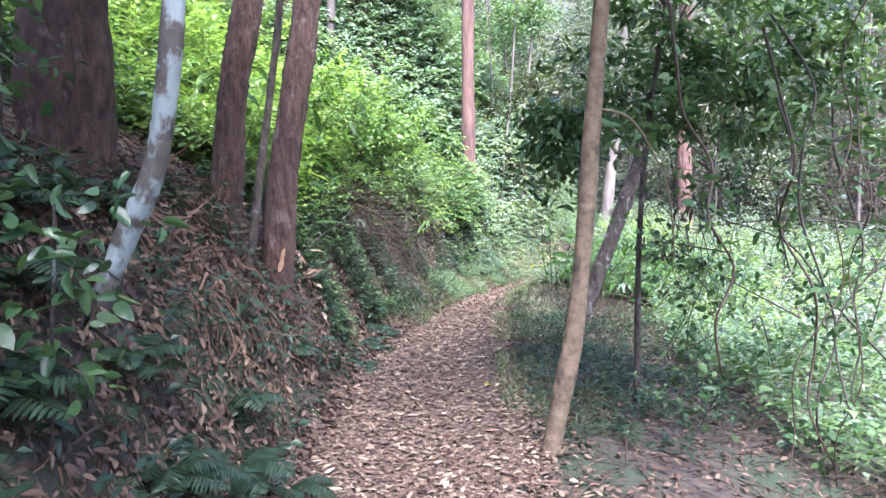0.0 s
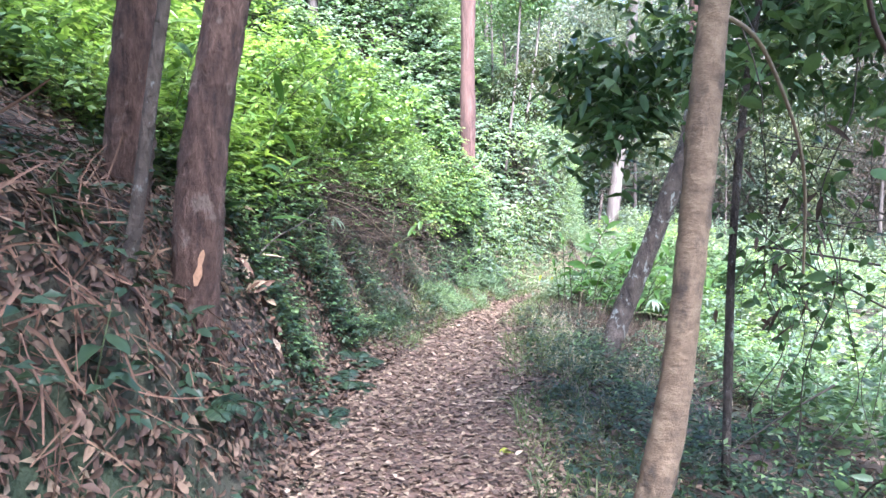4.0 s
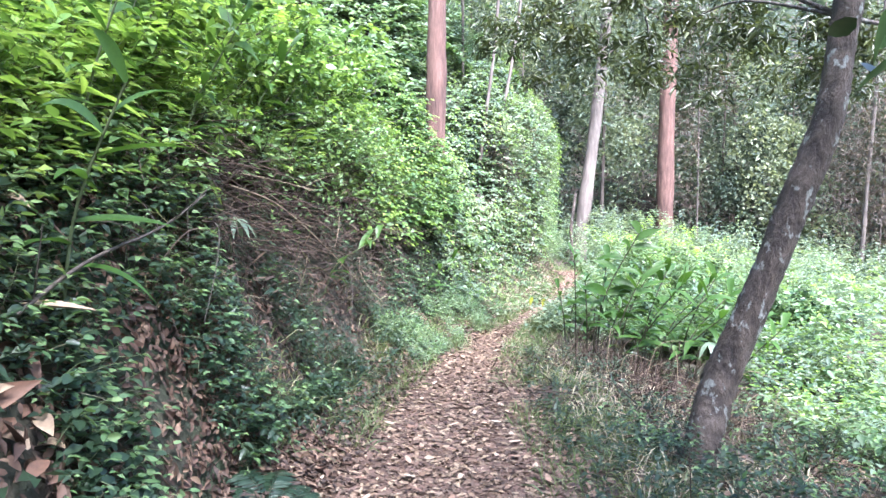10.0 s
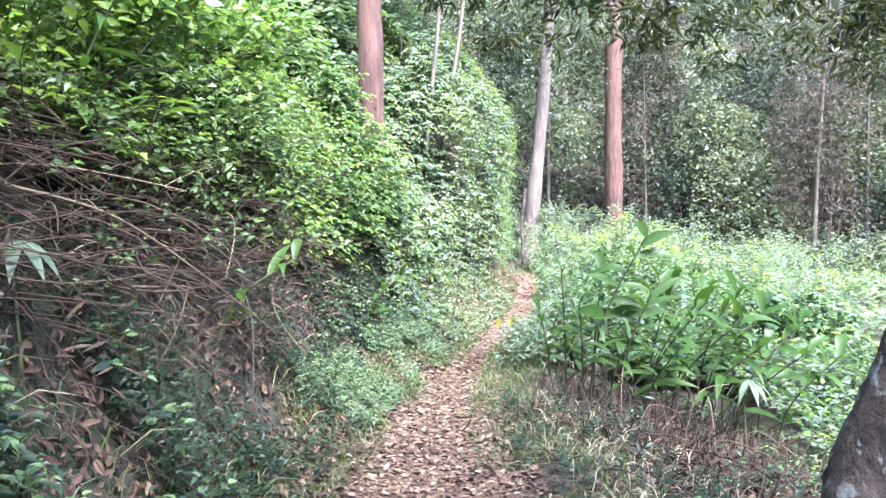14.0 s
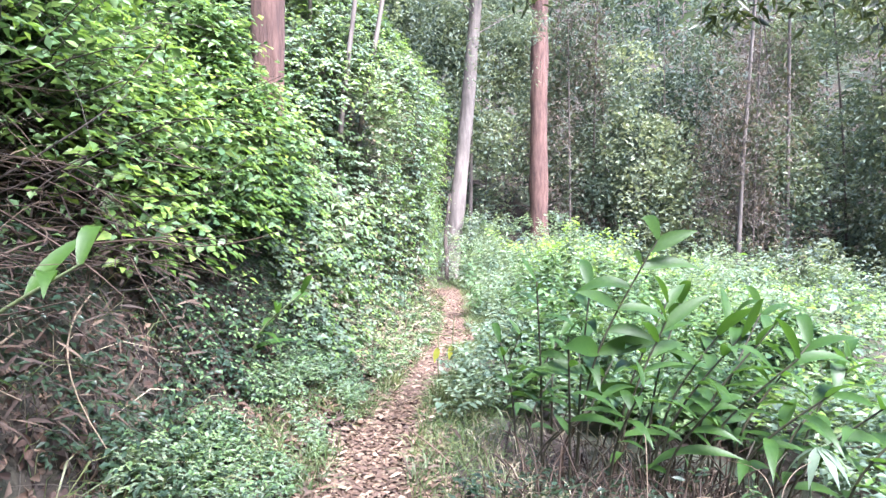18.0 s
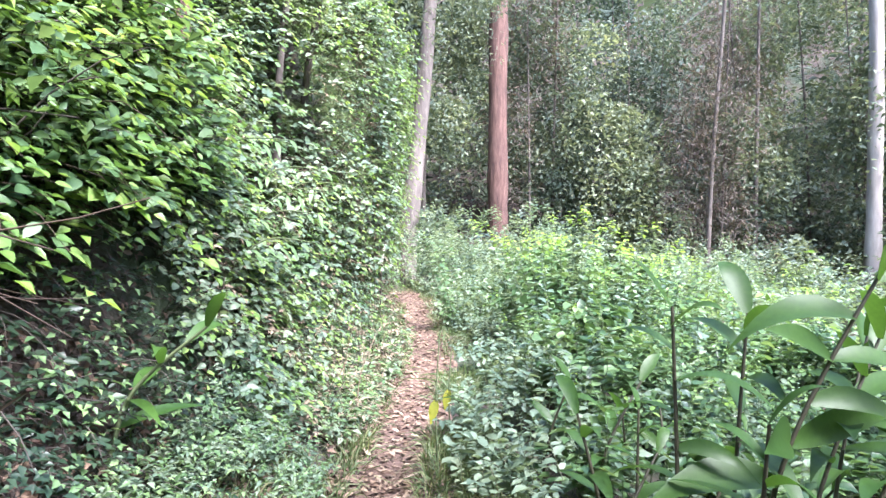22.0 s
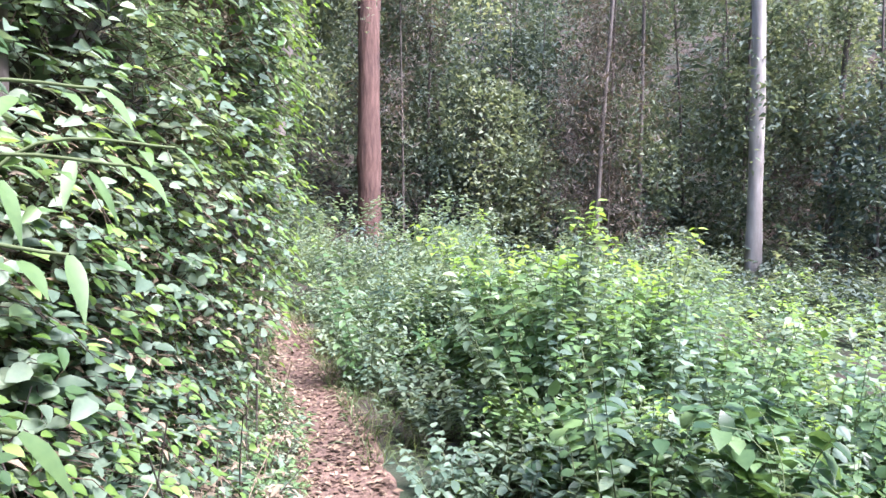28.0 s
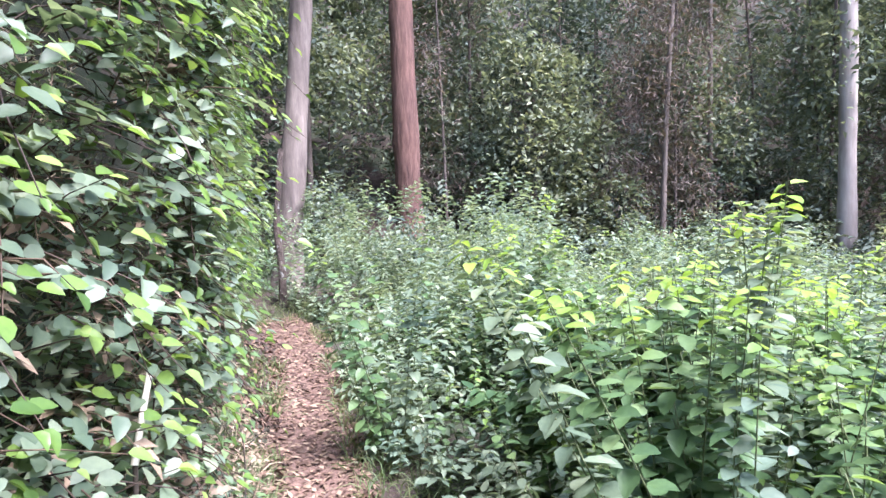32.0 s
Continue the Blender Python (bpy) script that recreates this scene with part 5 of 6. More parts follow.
for (x, y, n, ln) in ((-1.52, 2.75, 10, 0.36), (-1.35, 2.3, 8, 0.36), (-1.8, 2.9, 9, 0.38), (-1.95, 2.45, 9, 0.4), (-1.45, 3.3, 7, 0.4), (-2.25, 2.8, 7, 0.5), (-1.28, 3.6, 7, 0.32), (-1.62, 3.75, 7, 0.35), (-1.75, 2.1, 8, 0.4), (-2.4, 3.5, 6, 0.4), (-1.3, 1.8, 8, 0.4), (-1.5, 6.5, 7, 0.3), (-1.55, 7.4, 8, 0.34), (-1.62, 8.1, 8, 0.36), (-1.7, 5.0, 6, 0.3)):
    fern((x, y, float(land(x, y)) + 0.02), n, ln)


# ---- ginger-like plants
def ginger(at, lean, height, leaves, size, label="tall green ginger plant with long lance-shaped leaves", group="ginger plants", face=None, low=0.35, wide=0.2, cane=None, tilt=0.15):
    t = thing("ginger_plant", at, label, "plant", group)
    at = np.array(at)
    top = at + np.array([lean[0], lean[1], height])
    line = bend([at - [0, 0, 0.05], at + (top - at) * 0.5 - np.array([lean[0], lean[1], 0]) * 0.25, top], 14)
    part("stem", Soup().add(*tube(line, np.linspace(0.010, 0.005, 14), 6)), cane or M_STEM, t, smooth=True)
    f = RNG.uniform(0, 3.14) if face is None else face
    for k in range(leaves):
        u = low + (1 - low) * k / max(leaves - 1, 1)
        p = line[min(int(u * 13), 13)]
        a = f + (math.pi if k % 2 else 0) + RNG.normal() * 0.3
        rise = 1.5 if k == leaves - 1 else (0.75 if k >= leaves - 3 else 0.3 * u)
        d = np.array([math.cos(a) + lean[0] * 0.8, math.sin(a) + lean[1] * 0.8, 0.2 + rise + RNG.normal() * 0.12])
        ln = size * RNG.uniform(0.8, 1.2)
        part("leaf", Soup().add(*straps(p[None], d[None], np.array([[tilt * 0.3, -tilt, 1.0]]) + RNG.normal(size=(1, 3)) * 0.3, ln, ln * wide * RNG.uniform(0.85, 1.15), RNG.uniform(0.2, 0.55), 8, 0.3)), M_GINGER, t)
    return t


# the clump by the path: one tall leaning shoot over a row of lower ones on bare dark canes
ginger((0.88, 12.14, float(land(0.88, 12.14))), (0.44, -0.16), 1.44, 12, 0.42, "tallest ginger shoot, leaning, with broad lance-shaped leaves", face=-0.25, low=0.45, wide=0.23, cane=M_CANE, tilt=1.3)
for (x, y, lx, ly, h, n, sz) in ((0.72, 12.22, -0.04, 0.0, 1.0, 7, 0.24), (0.8, 12.0, -0.06, -0.1, 0.78, 6, 0.24), (0.98, 12.3, 0.1, 0.05, 0.98, 7, 0.28), (1.08, 12.0, 0.25, -0.1, 0.9, 8, 0.3), (1.2, 12.25, 0.35, 0.0, 0.95, 8, 0.32), (1.28, 11.95, 0.42, -0.2, 0.85, 8, 0.32),
                                 (1.38, 12.15, 0.5, -0.1, 0.92, 8, 0.32), (1.45, 11.85, 0.45, -0.3, 0.78, 7, 0.32), (1.58, 12.1, 0.5, -0.15, 0.88, 8, 0.33), (1.65, 11.8, 0.4, -0.35, 0.7, 7, 0.32), (1.78, 12.0, 0.5, -0.1, 0.84, 7, 0.32), (1.9, 11.7, 0.45, -0.3, 0.7, 7, 0.3), (2.05, 11.95, 0.5, -0.1, 0.8, 7, 0.32),
                                 (2.2, 11.6, 0.4, -0.2, 0.72, 7, 0.3), (0.95, 11.85, 0.1, -0.2, 0.62, 5, 0.22), (1.2, 11.75, 0.2, -0.25, 0.6, 5, 0.24), (0.66, 12.5, -0.08, 0.1, 0.62, 5, 0.22), (1.5, 12.4, 0.3, 0.1, 0.95, 8, 0.3), (1.9, 12.3, 0.4, 0.05, 0.95, 8, 0.32), (2.35, 12.1, 0.4, 0.0, 0.85, 7, 0.32)):
    ginger((x, y, float(land(x, y))), (lx, ly), h * 1.16, n + 2, sz * 1.28, low=0.46, wide=0.185, cane=M_CANE)
for k in range(9):
    x, y = 0.8 + 0.9 * ((k * 0.618) % 1), 12.7 + 1.0 * ((k * 0.7549) % 1)
    ginger((x, y, float(land(x, y))), (RNG.normal() * 0.12 + 0.1, RNG.normal() * 0.12), RNG.uniform(0.4, 0.65), 5, RNG.uniform(0.2, 0.28), cane=M_CANE)
for k in range(40):
    x, y = 0.62 + 1.7 * ((k * 0.618) % 1), 11.75 + 0.65 * ((k * 0.7549) % 1)
    z = float(land(x, y))
    t = thing("dead_cane", (x, y, z), "bare dark ginger cane standing in the clump", "cane", "bare canes in the ginger")
    h = RNG.uniform(0.14, 0.46)
    part("stalk", Soup().add(*tube(bend([(x, y, z - 0.04), (x + RNG.normal() * 0.03, y, z + h * 0.5), (x + 0.04 + RNG.normal() * 0.12, y + RNG.normal() * 0.08, z + h)], 8), np.linspace(0.008, 0.005, 8), 5)), M_CANE if k % 3 else M_DEAD, t)
s = Soup()
n = 760
p = np.stack([1.35 + RNG.normal(size=n) * 0.55, 11.6 + RNG.normal(size=n) * 0.45, np.zeros(n)], -1)
p[:, 2] = land(p[:, 0], p[:, 1]) + 0.02
sticks(s, p, rand_dirs(n, 1.4, 0.8), RNG.uniform(0.1, 0.5, n), RNG.uniform(0.003, 0.007, n), 0.3, 4, 5)
s.add(*straps(p, rand_dirs(n, 0.5, 0.9), RNG.normal(size=(n, 3)), RNG.uniform(0.15, 0.4, n), RNG.uniform(0.012, 0.03, n), 0.6, 4))
stuff("dead_ginger_stalks", "brown dead stalks and leaves at the foot of the ginger", "plant", (s, M_DEAD))
for (x, y, h, n, sz, lx) in ((-2.35, 7.6, 1.0, 8, 0.34, 0.35), (-2.5, 9.2, 1.15, 11, 0.38, 0.5), (-2.6, 8.2, 1.0, 8, 0.36, 0.3), (-2.9, 7.0, 1.2, 8, 0.38, 0.4), (-1.85, 10.9, 0.5, 7, 0.34, 0.5), (-1.0, 13.2, 0.5, 6, 0.3, 0.35), (-2.9, 9.6, 1.3, 10, 0.38, 0.4), (-2.4, 10.2, 1.1, 9, 0.34, 0.45)):
    ginger((x, y, float(land(x, y)) + 0.02), (lx, -0.15), h, n, sz * 1.1, "arching green plant with long narrow leaves on the bank", "long-leaved plants on the bank", wide=0.16)
# the lone stem with one level leaf and a yellowed hanging one by the narrow path
for (x, y, h) in ((0.46, 13.8, 0.78), (0.7, 14.3, 0.62)):
    t = thing("lone_weed", (x, y, float(land(x, y))), "thin weed with a level leaf and a yellowed hanging leaf", "plant", "lone weeds by the path")
    z = float(land(x, y))
    line = bend([(x, y, z - 0.03), (x - 0.02, y, z + h * 0.5), (x + 0.01, y + 0.03, z + h)], 10)
    part("stem", Soup().add(*tube(line, np.linspace(0.006, 0.003, 10), 5)), M_STEM, t)
    part("leaf", Soup().add(*straps(np.array([line[6]]), np.array([[-1.0, -0.2, 0.25]]), np.array([[0, 0.2, 1.0]]), 0.24, 0.045, 0.1, 7)), M_GINGER, t)
    part("leaf", Soup().add(*straps(np.array([line[5]]), np.array([[0.8, -0.4, 0.4]]), np.array([[0, 0.2, 1.0]]), 0.22, 0.045, 0.5, 7)), M_GINGER, t)
    part("yellowed_leaf", Soup().add(*straps(np.array([line[5]]), np.array([[-0.3, -0.2, -0.8]]), np.array([[-0.3, -1, 0.2]]), 0.11, 0.05, 0.2, 6)), M_YELLOW, t, "yellowed hanging leaf")


# ---- weeds of the clearing, one by one
def weed(height, stems, leaf, tip=None):
    t = thing("leafy_weed", (0, 0, 0), "upright broad-leaved weed with paler young tips", "plant", "weeds in the clearing")
    for k in range(stems):
        a = RNG.uniform(0, 6.28)
        r = RNG.uniform(0, 0.14)
        b = np.array([math.cos(a) * r, math.sin(a) * r, -0.05])
        h = height * RNG.uniform(0.7, 1.1)
        top = b + np.array([math.cos(a) * h * 0.22, math.sin(a) * h * 0.22, h])
        line = bend([b, (b + top) / 2 + RNG.normal(size=3) * 0.03, top], 12)
        stalk = part("stem", Soup().add(*tube(line, np.linspace(0.0045, 0.0018, 12), 5)), M_STEM, t)
        m = int(h / 0.07)
        u = np.linspace(0.25, 0.99, m)
        i = np.minimum((u * 11).astype(int), 10)
        p = line[i] + (line[i + 1] - line[i]) * (u * 11 - i)[:, None]
        an = np.arange(m) * 1.57 + RNG.uniform(0, 6)
        body, tips = Soup(), Soup()
        for sg in (0, math.pi):
            ax = np.stack([np.cos(an + sg), np.sin(an + sg), RNG.uniform(-0.25, 0.2, m)], -1) + RNG.normal(size=(m, 3)) * 0.13
            sz = leaf * (0.5 + 0.6 * np.sin(np.pi * np.clip(u * 0.95, 0, 1))) * RNG.uniform(0.8, 1.2, m)
            cut = m - 3
            for lo, hi, sp in ((0, cut, body), (cut, m, tips)):
                sp.add(*blades(p[lo:hi], ax[lo:hi], np.tile([0, 0, 1.0], (hi - lo, 1)) + RNG.normal(size=(hi - lo, 3)) * 0.2, sz[lo:hi], sz[lo:hi] * 0.66, 0.16, 0.14, True, 0.15))
        part("leaves", body, M_MID if k % 4 else M_COOL, stalk)
        part("young_leaves", tips, tip or (M_MID, M_BRIGHT, M_COOL)[k % 3], stalk, "pale young leaves")
    return t


kinds = [weed(1.15, 7, 0.085), weed(1.35, 7, 0.088), weed(0.85, 6, 0.078), weed(0.55, 6, 0.066), weed(1.8, 6, 0.094, M_LIME)]
spots = []
for k in range(183):
    y = 13.2 + 7.4 * ((k * 0.618034 + 0.07) % 1)
    q = 0.3 + 2.6 * ((k * 0.7548777 + 0.2) % 1) ** 1.1
    x = float(trail(y) + half(y)) + q
    if (x - 1.3) ** 2 + (y - 11.8) ** 2 < 0.6:
        continue
    spots.append((x, y, 3 if q < 0.55 else (2 if q < 0.95 else (0 if k % 3 else 1)) if k % 11 else (4 if q > 1.2 else 3)))
spots += [(3.4 + 4.6 * ((k * 0.618) % 1), 16.6 + 3.2 * ((k * 0.7549) % 1), 4 if k % 2 else 1) for k in range(14)]
spots += [(2.9 + 1.9 * ((k * 0.618 + 0.3) % 1), 15.2 + 1.7 * ((k * 0.7549) % 1), (0, 1, 0, 1)[k % 4]) for k in range(14)]
spots += [(3.3, 17.6, 4), (3.6, 16.2, 1), (4.2, 17.2, 4), (2.2, 18.4, 1), (2.49, 16.57, 4), (2.7, 16.4, 1), (2.9, 16.7, 4), (2.3, 16.2, 1), (1.6, 14.9, 2), (1.9, 15.2, 0), (2.45, 16.3, 4), (2.75, 16.9, 4), (3.1, 16.5, 4), (3.15, 17.3, 1), (3.35, 17.0, 4), (2.6, 16.0, 0), (3.0, 16.0, 1), (3.5, 16.6, 4), (3.9, 17.4, 1), (2.9, 17.6, 1)]
used = set()
for i, (x, y, k) in enumerate(spots):
    m = Matrix.Translation((x, y, float(land(x, y)))) @ Euler((RNG.normal() * 0.12, RNG.normal() * 0.12, RNG.uniform(0, 6.28))).to_matrix().to_4x4() @ Matrix.Scale(RNG.uniform(0.52, 0.88) if i < len(spots) - 48 else RNG.uniform(1.05, 1.2), 4)
    if k in used:
        copy_thing(kinds[k], m)
    else:
        used.add(k)
        kinds[k].matrix_basis = m


# ---- hanging vines and dead twigs under the dark-leaved sapling
for k in range(34):
    x = 1.05 + 2.9 * ((k * 0.618) % 1) + RNG.normal() * 0.15
    y = 4.3 + 2.9 * ((k * 0.7549) % 1)
    z1 = 2.2 + 1.0 * RNG.random()
    z0 = float(land(x, y)) + (0.0 if k % 3 else RNG.uniform(0.3, 1.2))
    dx = RNG.normal() * 0.4
    line = [(x + dx * u + RNG.normal() * 0.09 * (0 < u < 1), y + RNG.normal() * 0.08, z1 + (z0 - z1) * u - 0.02 * u) for u in (0, 0.16, 0.3, 0.44, 0.58, 0.72, 0.86, 1)]
    t = thing("hanging_vine", line[0], "thin woody vine hanging from the canopy", "vine", "hanging vines")
    r = RNG.uniform(0.002, 0.006) if k % 7 else 0.011
    part("stem", Soup().add(*tube(bend(line, 32), np.linspace(r, r * 0.7, 32), 5)), M_TWIG if k % 4 else M_DEAD, t)
    b = bend(line, 40)[RNG.integers(0, 40, 40)] + RNG.normal(size=(40, 3)) * 0.07
    part("leaves", Soup().add(*foliage(b, 0.085, 0.5, None, True, 0.5, 0.2, 0.5)), M_DARK if k % 3 else M_MID, t)
for (a, b, c, d, r) in (((0.52, 4.42, 2.25), (0.85, 4.8, 2.2), (1.15, 5.1, 1.75), (1.25, 5.3, 1.2), 0.014), ((3.2, 5.6, 0.1), (2.5, 5.4, 0.8), (2.1, 5.3, 1.3), (1.6, 5.3, 1.5), 0.012), ((3.4, 5.2, 0.9), (2.8, 5.1, 1.35), (2.2, 5.1, 1.5), (1.4, 5.2, 1.45), 0.009), ((2.4, 4.9, 0.0), (2.3, 5.0, 0.7), (2.6, 5.0, 1.2), (3.0, 5.1, 1.6), 0.011), ((2.0, 5.5, 2.6), (2.15, 5.4, 2.0), (2.0, 5.3, 1.6), (2.1, 5.3, 1.1), 0.016)):
    t = thing("crooked_branch", a, "dark crooked branch among the hanging vines", "branch", "branches among the vines")
    part("wood", Soup().add(*tube(bend([a, b, c, d], 22), np.linspace(r * 0.85, r * 0.45, 22), 6, 0.05)), M_TAN if r == 0.014 else M_TWIG, t, smooth=True)
    for w in bend([a, b, c, d], 40)[RNG.integers(5, 40, 12)]:
        s = Soup()
        sticks(s, w[None], rand_dirs(1, 0.1), RNG.uniform(0.2, 0.6), 0.0035, 0.1, 4, 5)
        part("twig", s, M_TWIG, t)
for k in range(20):
    a = np.array([1.5 + 2.4 * ((k * 0.618) % 1), 4.7 + 1.6 * ((k * 0.7549) % 1), 0.35 + 1.9 * ((k * 0.4142) % 1)])
    d = unit(np.array([RNG.normal(), RNG.normal() * 0.4, RNG.normal() * 0.5 + 0.1]))
    ln = RNG.uniform(0.7, 1.5)
    line = bend([a, a + d * ln * 0.5 + RNG.normal(size=3) * 0.08, a + d * ln + [0, 0, -0.1]], 16)
    t = thing("leafy_branch", tuple(a), "thin dark branch with drooping leaves among the vines", "branch", "leafy branches among the vines")
    part("wood", Soup().add(*tube(line, np.linspace(0.008, 0.003, 16), 5)), M_TWIG, t)
    pts = []
    for q in range(6):
        s = Soup()
        e = sticks(s, line[RNG.integers(3, 16)][None], rand_dirs(1, -0.1), RNG.uniform(0.15, 0.45), 0.0025, 0.25, 4, 5)
        part("twig", s, M_TWIG, t)
        pts.append(e[0])
    pts = np.concatenate(pts)[RNG.integers(0, 30, 38)] + RNG.normal(size=(38, 3)) * 0.03
    part("leaves", Soup().add(*foliage(pts, 0.085, 0.6, None, True, 0.45, 0.2, 0.45)), M_DARK if k % 3 else M_MID, t)
t = thing("dead_tangle", (1.35, 5.6, 0.2), "dry brown tangle of dead leaves caught in the vines", "tangle")
for k in range(46):
    p = np.array([[1.35, 5.6, 1.25]]) + RNG.normal(size=(1, 3)) * [0.2, 0.15, 0.35]
    part("dead_leaf", Soup().add(*straps(p, rand_dirs(1, -1.0, 0.7), RNG.normal(size=(1, 3)), RNG.uniform(0.06, 0.16), RNG.uniform(0.012, 0.035), 0.3, 4)), M_DEAD, t)
s = Soup()
p = np.array([1.35, 5.6, 1.35]) + RNG.normal(size=(70, 3)) * [0.2, 0.15, 0.35]
sticks(s, p, rand_dirs(70, -0.4, 0.9), RNG.uniform(0.15, 0.5, 70), 0.002, 0.1, 3, 5)
tagged(part("twig_tangle", s, M_TWIG, t), kind="stuff")

for k in range(26):
    y = 14.6 + 3.4 * ((k * 0.618) % 1)
    x = float(trail(y) - half(y)) - 0.06 - 0.35 * ((k * 0.7549) % 1)
    z = float(land(x, y))
    h = RNG.uniform(0.35, 0.95)
    t = thing("dry_stem", (x, y, z), "thin dry stem standing on the cut bank", "stem", "dry stems on the cut bank")
    part("stalk", Soup().add(*tube(bend([(x, y, z - 0.05), (x - 0.04 + RNG.normal() * 0.04, y + RNG.normal() * 0.05, z + h * 0.5), (x - 0.06 + RNG.normal() * 0.1, y + RNG.normal() * 0.12, z + h)], 12), np.linspace(0.0045, 0.002, 12), 5)), M_TWIG if k % 3 else M_TAN, t)

# ---- big drooping leaves that hang over the bank beside the narrow path
for (x, y, z, a) in ((-0.24, 14.86, 1.5, -0.6), (-0.28, 14.95, 1.64, -0.9), (-0.34, 14.72, 1.36, -0.4), (-0.12, 15.15, 1.56, -0.8), (-0.55, 14.2, 1.72, -0.5), (-0.4, 14.4, 1.2, -0.7)):
    b = Soup()
    e = np.array([x + 0.28, y - 0.22, z + 0.05])
    t = thing("overhanging_shoot", (x - 0.1, y, z), "arching leafy shoot reaching out over the path's edge", "shoot", "shoots over the path")
    part("stem", Soup().add(*tube(bend([(x - 0.25, y + 0.05, z - 0.25), (x, y, z + 0.05), e], 12), np.linspace(0.006, 0.003, 12), 5)), M_STEM, t)
    for q in range(7):
        p = np.array([x - 0.1, y, z]) + (e - np.array([x - 0.1, y, z])) * (q / 6)
        dd = np.array([[0.5 * math.cos(a) + RNG.normal() * 0.3, -0.5 + RNG.normal() * 0.4, -0.35 + RNG.normal() * 0.25]])
        part("leaf", Soup().add(*straps(p[None], dd, np.array([[0.2, -0.2, 1.0]]), RNG.uniform(0.07, 0.11), 0.03, 0.4, 6)), M_MID, t)

# ---- the pale stake and the dark stump past the bend
t = thing("stake", (0.73, 16.42, float(land(0.73, 16.42))), "thin weathered pale stake leaning in the herbs beside the path", "stake")
part("shaft", Soup().add(*tube([(0.77, 16.482, 0.985), (0.794, 16.518, 1.08), (0.818, 16.552, 1.17)], [0.009, 0.008, 0.007], 6)), M_STAKE, t)
part("foot", Soup().add(*tube([(0.73, 16.42, float(land(0.73, 16.42)) - 0.1), (0.75, 16.452, 0.5), (0.772, 16.485, 0.99)], [0.005, 0.005, 0.006], 6)), M_TWIG, t, "dark weathered lower end")
tree("dark_stump", [(2.85, 23.7, -0.1), (2.87, 23.7, 0.6), (2.84, 23.72, 1.2), (2.95, 23.75, 2.2)], 0.055, 0.04, B_LEAN, "thin dark dead trunk at the bend of the path", flare=0.3)

# ---- single things on the bank
def dead_branch(name, label, pts, r, material, shoots=6):
    t = thing(name, pts[0], label, "branch")
    line = bend(pts, 24)
    part("wood", Soup().add(*tube(line, np.linspace(r, r * 0.4, 24), 6, 0.04)), material, t, smooth=True)
    for k in range(shoots):
        s = Soup()
        sticks(s, line[RNG.integers(4, 22)][None], rand_dirs(1, 0.5), RNG.uniform(0.12, 0.4), r * 0.4, 0.1, 4, 5)
        part("twig", s, material, t)


dead_branch("dark_fallen_branch", "dark thin branch lying up the bank", [(-2.3, 6.85, 1.0), (-2.22, 7.5, 1.3), (-2.1, 8.0, 1.45), (-2.05, 8.45, 1.62)], 0.010, M_TWIG)
dead_branch("pale_fallen_branch", "pale dry branch lying across the brush heap", [(-2.15, 9.2, 1.7), (-1.95, 9.65, 1.58), (-1.72, 10.15, 1.28), (-1.5, 10.7, 0.92)], 0.007, M_TAN, 4)
dead_branch("pale_fallen_branch", "pale dry branch on top of the bank", [(-2.6, 9.5, 1.8), (-2.2, 9.75, 1.8), (-1.75, 10.0, 1.7)], 0.006, M_TAN, 4)
t = thing("dead_leaf_pile", (-2.25, 6.9, float(land(-2.25, 6.9))), "pile of large dry pale-brown leaves on the bank", "leaves")
for k in range(34):
    x, y = -2.25 + RNG.normal() * 0.2, 6.95 + RNG.normal() * 0.28
    p = np.array([[x, y, float(land(x, y)) + RNG.uniform(0.02, 0.16)]])
    part("dead_leaf", Soup().add(*straps(p, rand_dirs(1, 0.1, 1.0), np.array([[0.4, 0, 1.0]]) + RNG.normal(size=(1, 3)) * 0.4, RNG.uniform(0.14, 0.3), RNG.uniform(0.04, 0.08), RNG.uniform(0.0, 0.5), 6, 0.5)), M_LITTER if k % 3 else M_FROND, t)
# white and pale leaf colours here stand for light glinting off the blades
for (x, y, z, n, label, m) in ((-3.1, 8.94, 1.95, 2, "single leaf on the bank, white for the light it catches", M_STAKE), (-2.16, 9.29, 1.5, 7, "drooping leaves of a plant on the bank, paled for sky glint", M_COOL), (1.85, 11.35, 0.32, 8, "drooping leaves beside the ginger, paled for sky glint", M_COOL)):
    t = thing("drooping_plant", (x, y, float(land(x, y))), label, "plant")
    part("stem", Soup().add(*tube(bend([(x, y, float(land(x, y)) - 0.03), (x - 0.03, y + 0.02, z - 0.1), (x, y, z)], 8), np.linspace(0.006, 0.003, 8), 5)), M_STEM, t)
    for k in range(n):
        a = k * 2.4
        part("leaf", Soup().add(*straps(np.array([[x, y, z]]), np.array([[math.cos(a) + 0.3, math.sin(a) - 0.3, -0.25]]), np.array([[0, 0, 1.0]]), 0.2 if n > 2 else 0.09, 0.05 if n > 2 else 0.055, 0.6, 6)), m, t)
t = thing("yellow_leaf", (-0.23, 5.95, float(land(-0.23, 5.95)) + 0.03), "yellow-green fallen leaf lying on the path", "leaf")
part("blade", Soup().add(*blades(np.array([[-0.26, 5.95, float(land(-0.23, 5.95)) + 0.03]]), np.array([[1.0, 0.1, 0.25]]), np.array([[0, -0.4, 1.0]]), 0.09, 0.06, 0.2, 0.3, True)), M_YELLOW, t)

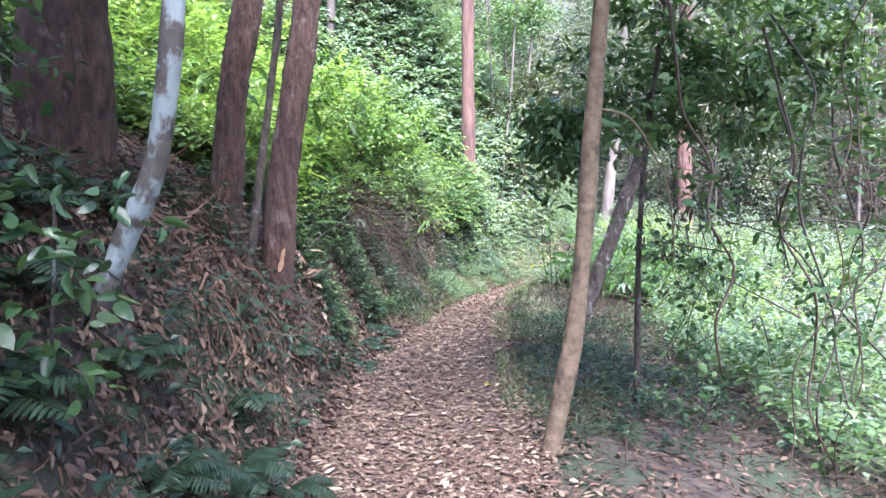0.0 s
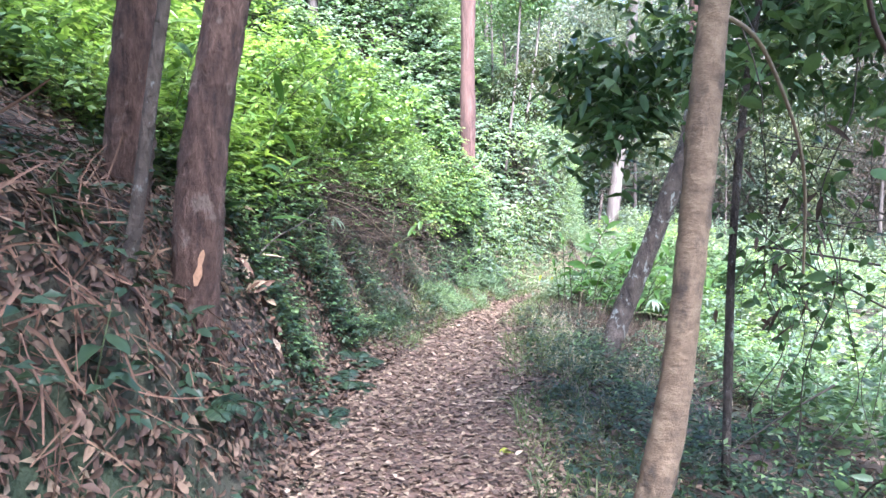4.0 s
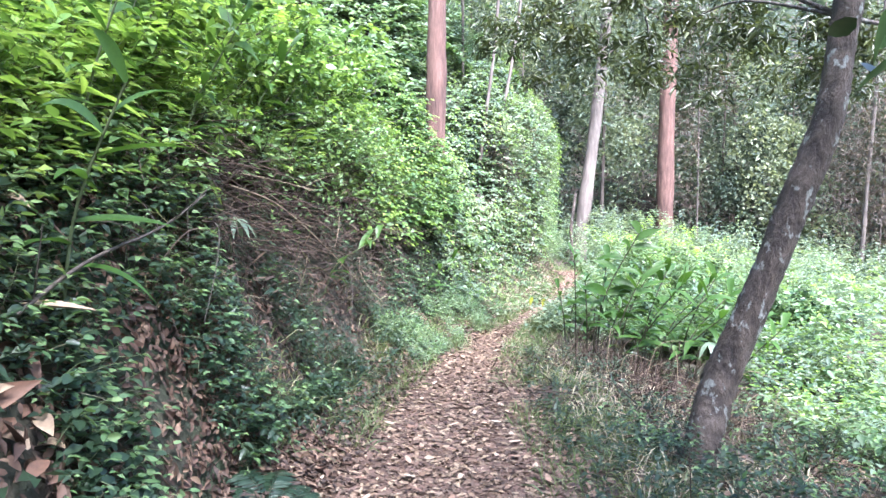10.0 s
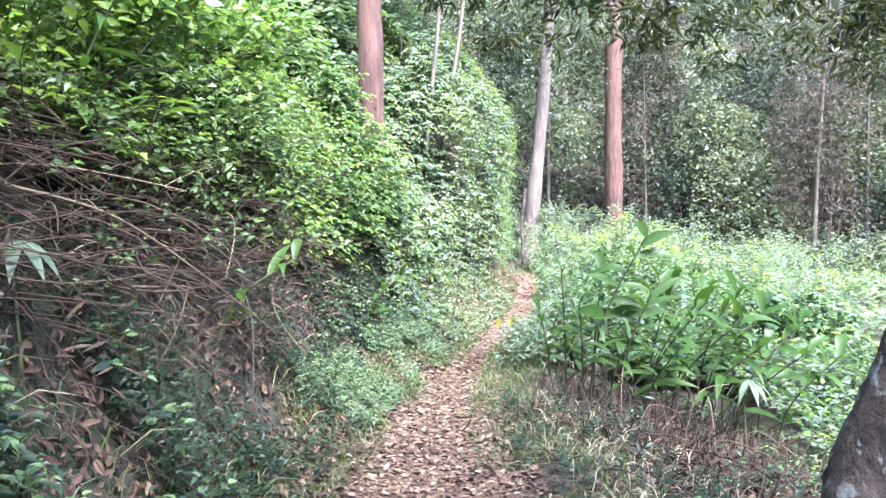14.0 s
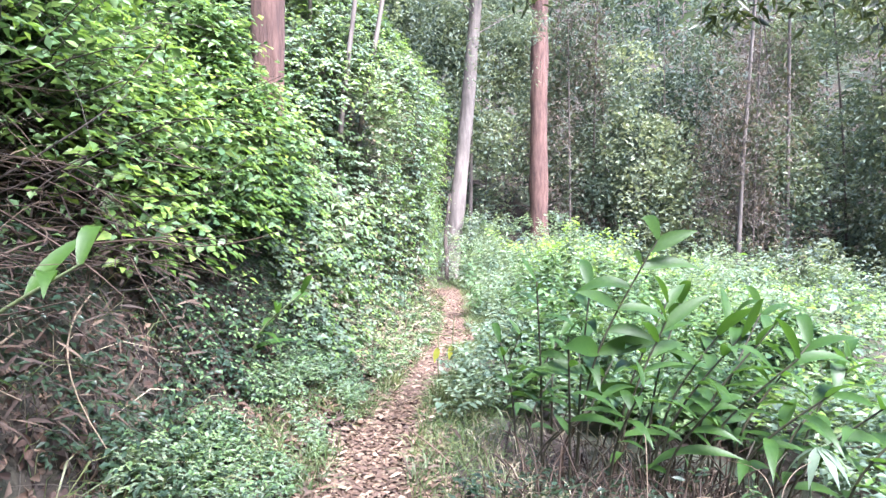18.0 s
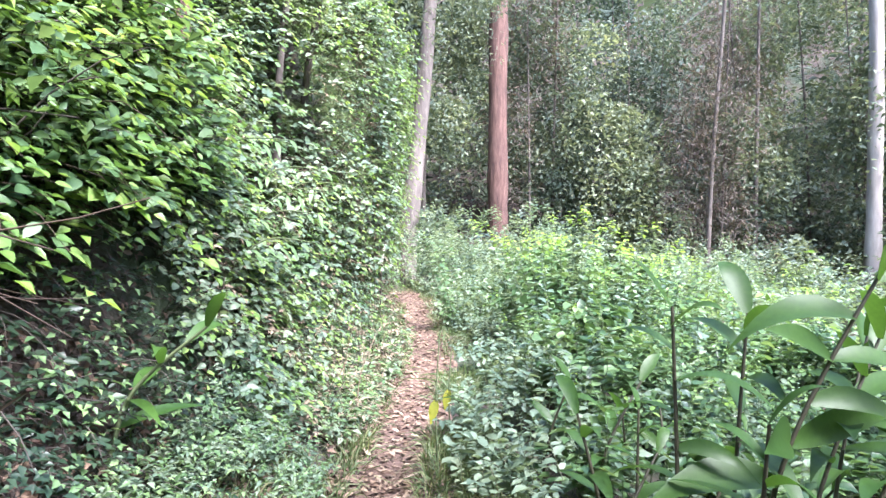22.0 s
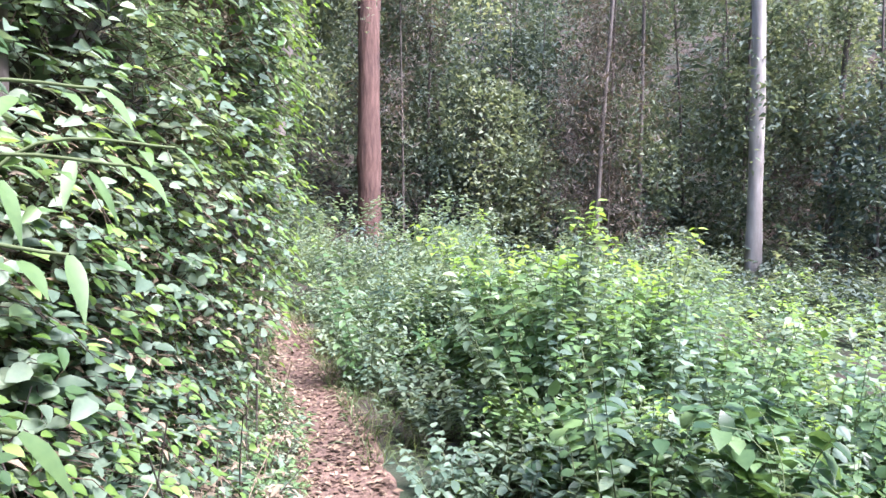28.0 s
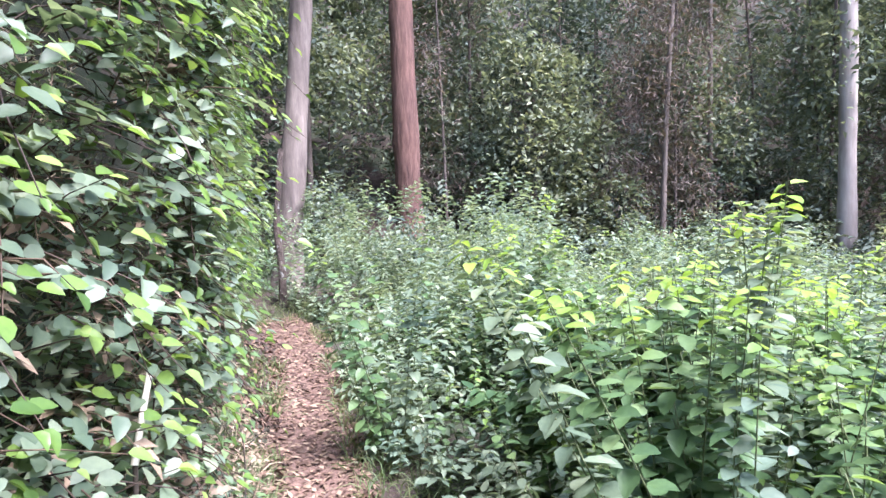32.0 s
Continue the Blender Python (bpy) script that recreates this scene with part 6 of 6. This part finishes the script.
# ---- fallen leaves on the trail
def litter(n, ys, us, size, lift=0.022):
    y = RNG.uniform(*ys, n)
    u = RNG.uniform(*us, n)
    x = trail(y) + u * half(y)
    nor = land_normal(x, y)
    p = on_land(x, y, lift) + nor * RNG.uniform(0, 0.015, n)[:, None]
    ax = RNG.normal(size=(n, 3))
    ax -= nor * (ax * nor).sum(-1, keepdims=True)
    ax = unit(ax) + nor * RNG.normal(size=(n, 1)) * 0.18
    ln = size * RNG.uniform(0.45, 1.5, n)
    return blades(p, ax, unit(nor + RNG.normal(size=(n, 3)) * 0.25), ln, ln * RNG.uniform(0.28, 0.6, n), 0.05, 0.12)


s = Soup().add(*litter(27000, (1.0, 14), (-1.1, 1.1), 0.046)).add(*litter(6000, (-6, 1), (-1.1, 1.1), 0.05)).add(*litter(9000, (11, 23.3), (-1.0, 1.0), 0.045)).add(*litter(12000, (1.5, 13), (-1.6, 1.45), 0.055))
tagged(part("leaf_litter", s, M_LITTER, path), "brown fallen leaves carpeting the path", kind="stuff")
s = Soup()
x, y = trail(Y := RNG.uniform(1.5, 15, 260)) + RNG.uniform(-1.2, 1.2, 260) * half(Y), Y
sticks(s, on_land(x, y, 0.02), RNG.normal(size=(260, 3)) * [1, 1, 0.03], RNG.uniform(0.06, 0.35, 260), RNG.uniform(0.002, 0.005, 260), 0.0, 4, 4)
tagged(part("fallen_twigs", s, M_DEAD, path), "thin dry twigs lying on the path", kind="stuff")
leaf_meshes = []
for k in range(5):
    v, f = blades(np.zeros((1, 3)), np.array([[1.0, 0, 0]]), np.array([[0, 0, 1.0]]), 0.062 + 0.009 * k, 0.028 + 0.004 * (k % 3), RNG.uniform(-0.15, 0.2), RNG.uniform(0.05, 0.3), True)
    leaf_meshes.append(Soup().add(v, f).mesh("fallen_leaf", M_LITTER_ONE))
for k in range(300):
    y = 2.6 + 12.5 * ((k * 0.618034) % 1)
    x = float(trail(y) + half(y) * (-1.1 + 2.2 * ((k * 0.7548777) % 1)))
    ob = new("fallen_leaf", leaf_meshes[k % 5])
    ob.parent = path
    n = Vector(land_normal(np.array([x]), np.array([y]))[0])
    ob.matrix_basis = Matrix.Translation((x, y, float(land(x, y)) + 0.038)) @ n.to_track_quat("Z", "Y").to_matrix().to_4x4() @ Euler((RNG.normal() * 0.15, RNG.normal() * 0.15, RNG.uniform(0, 6.28))).to_matrix().to_4x4()
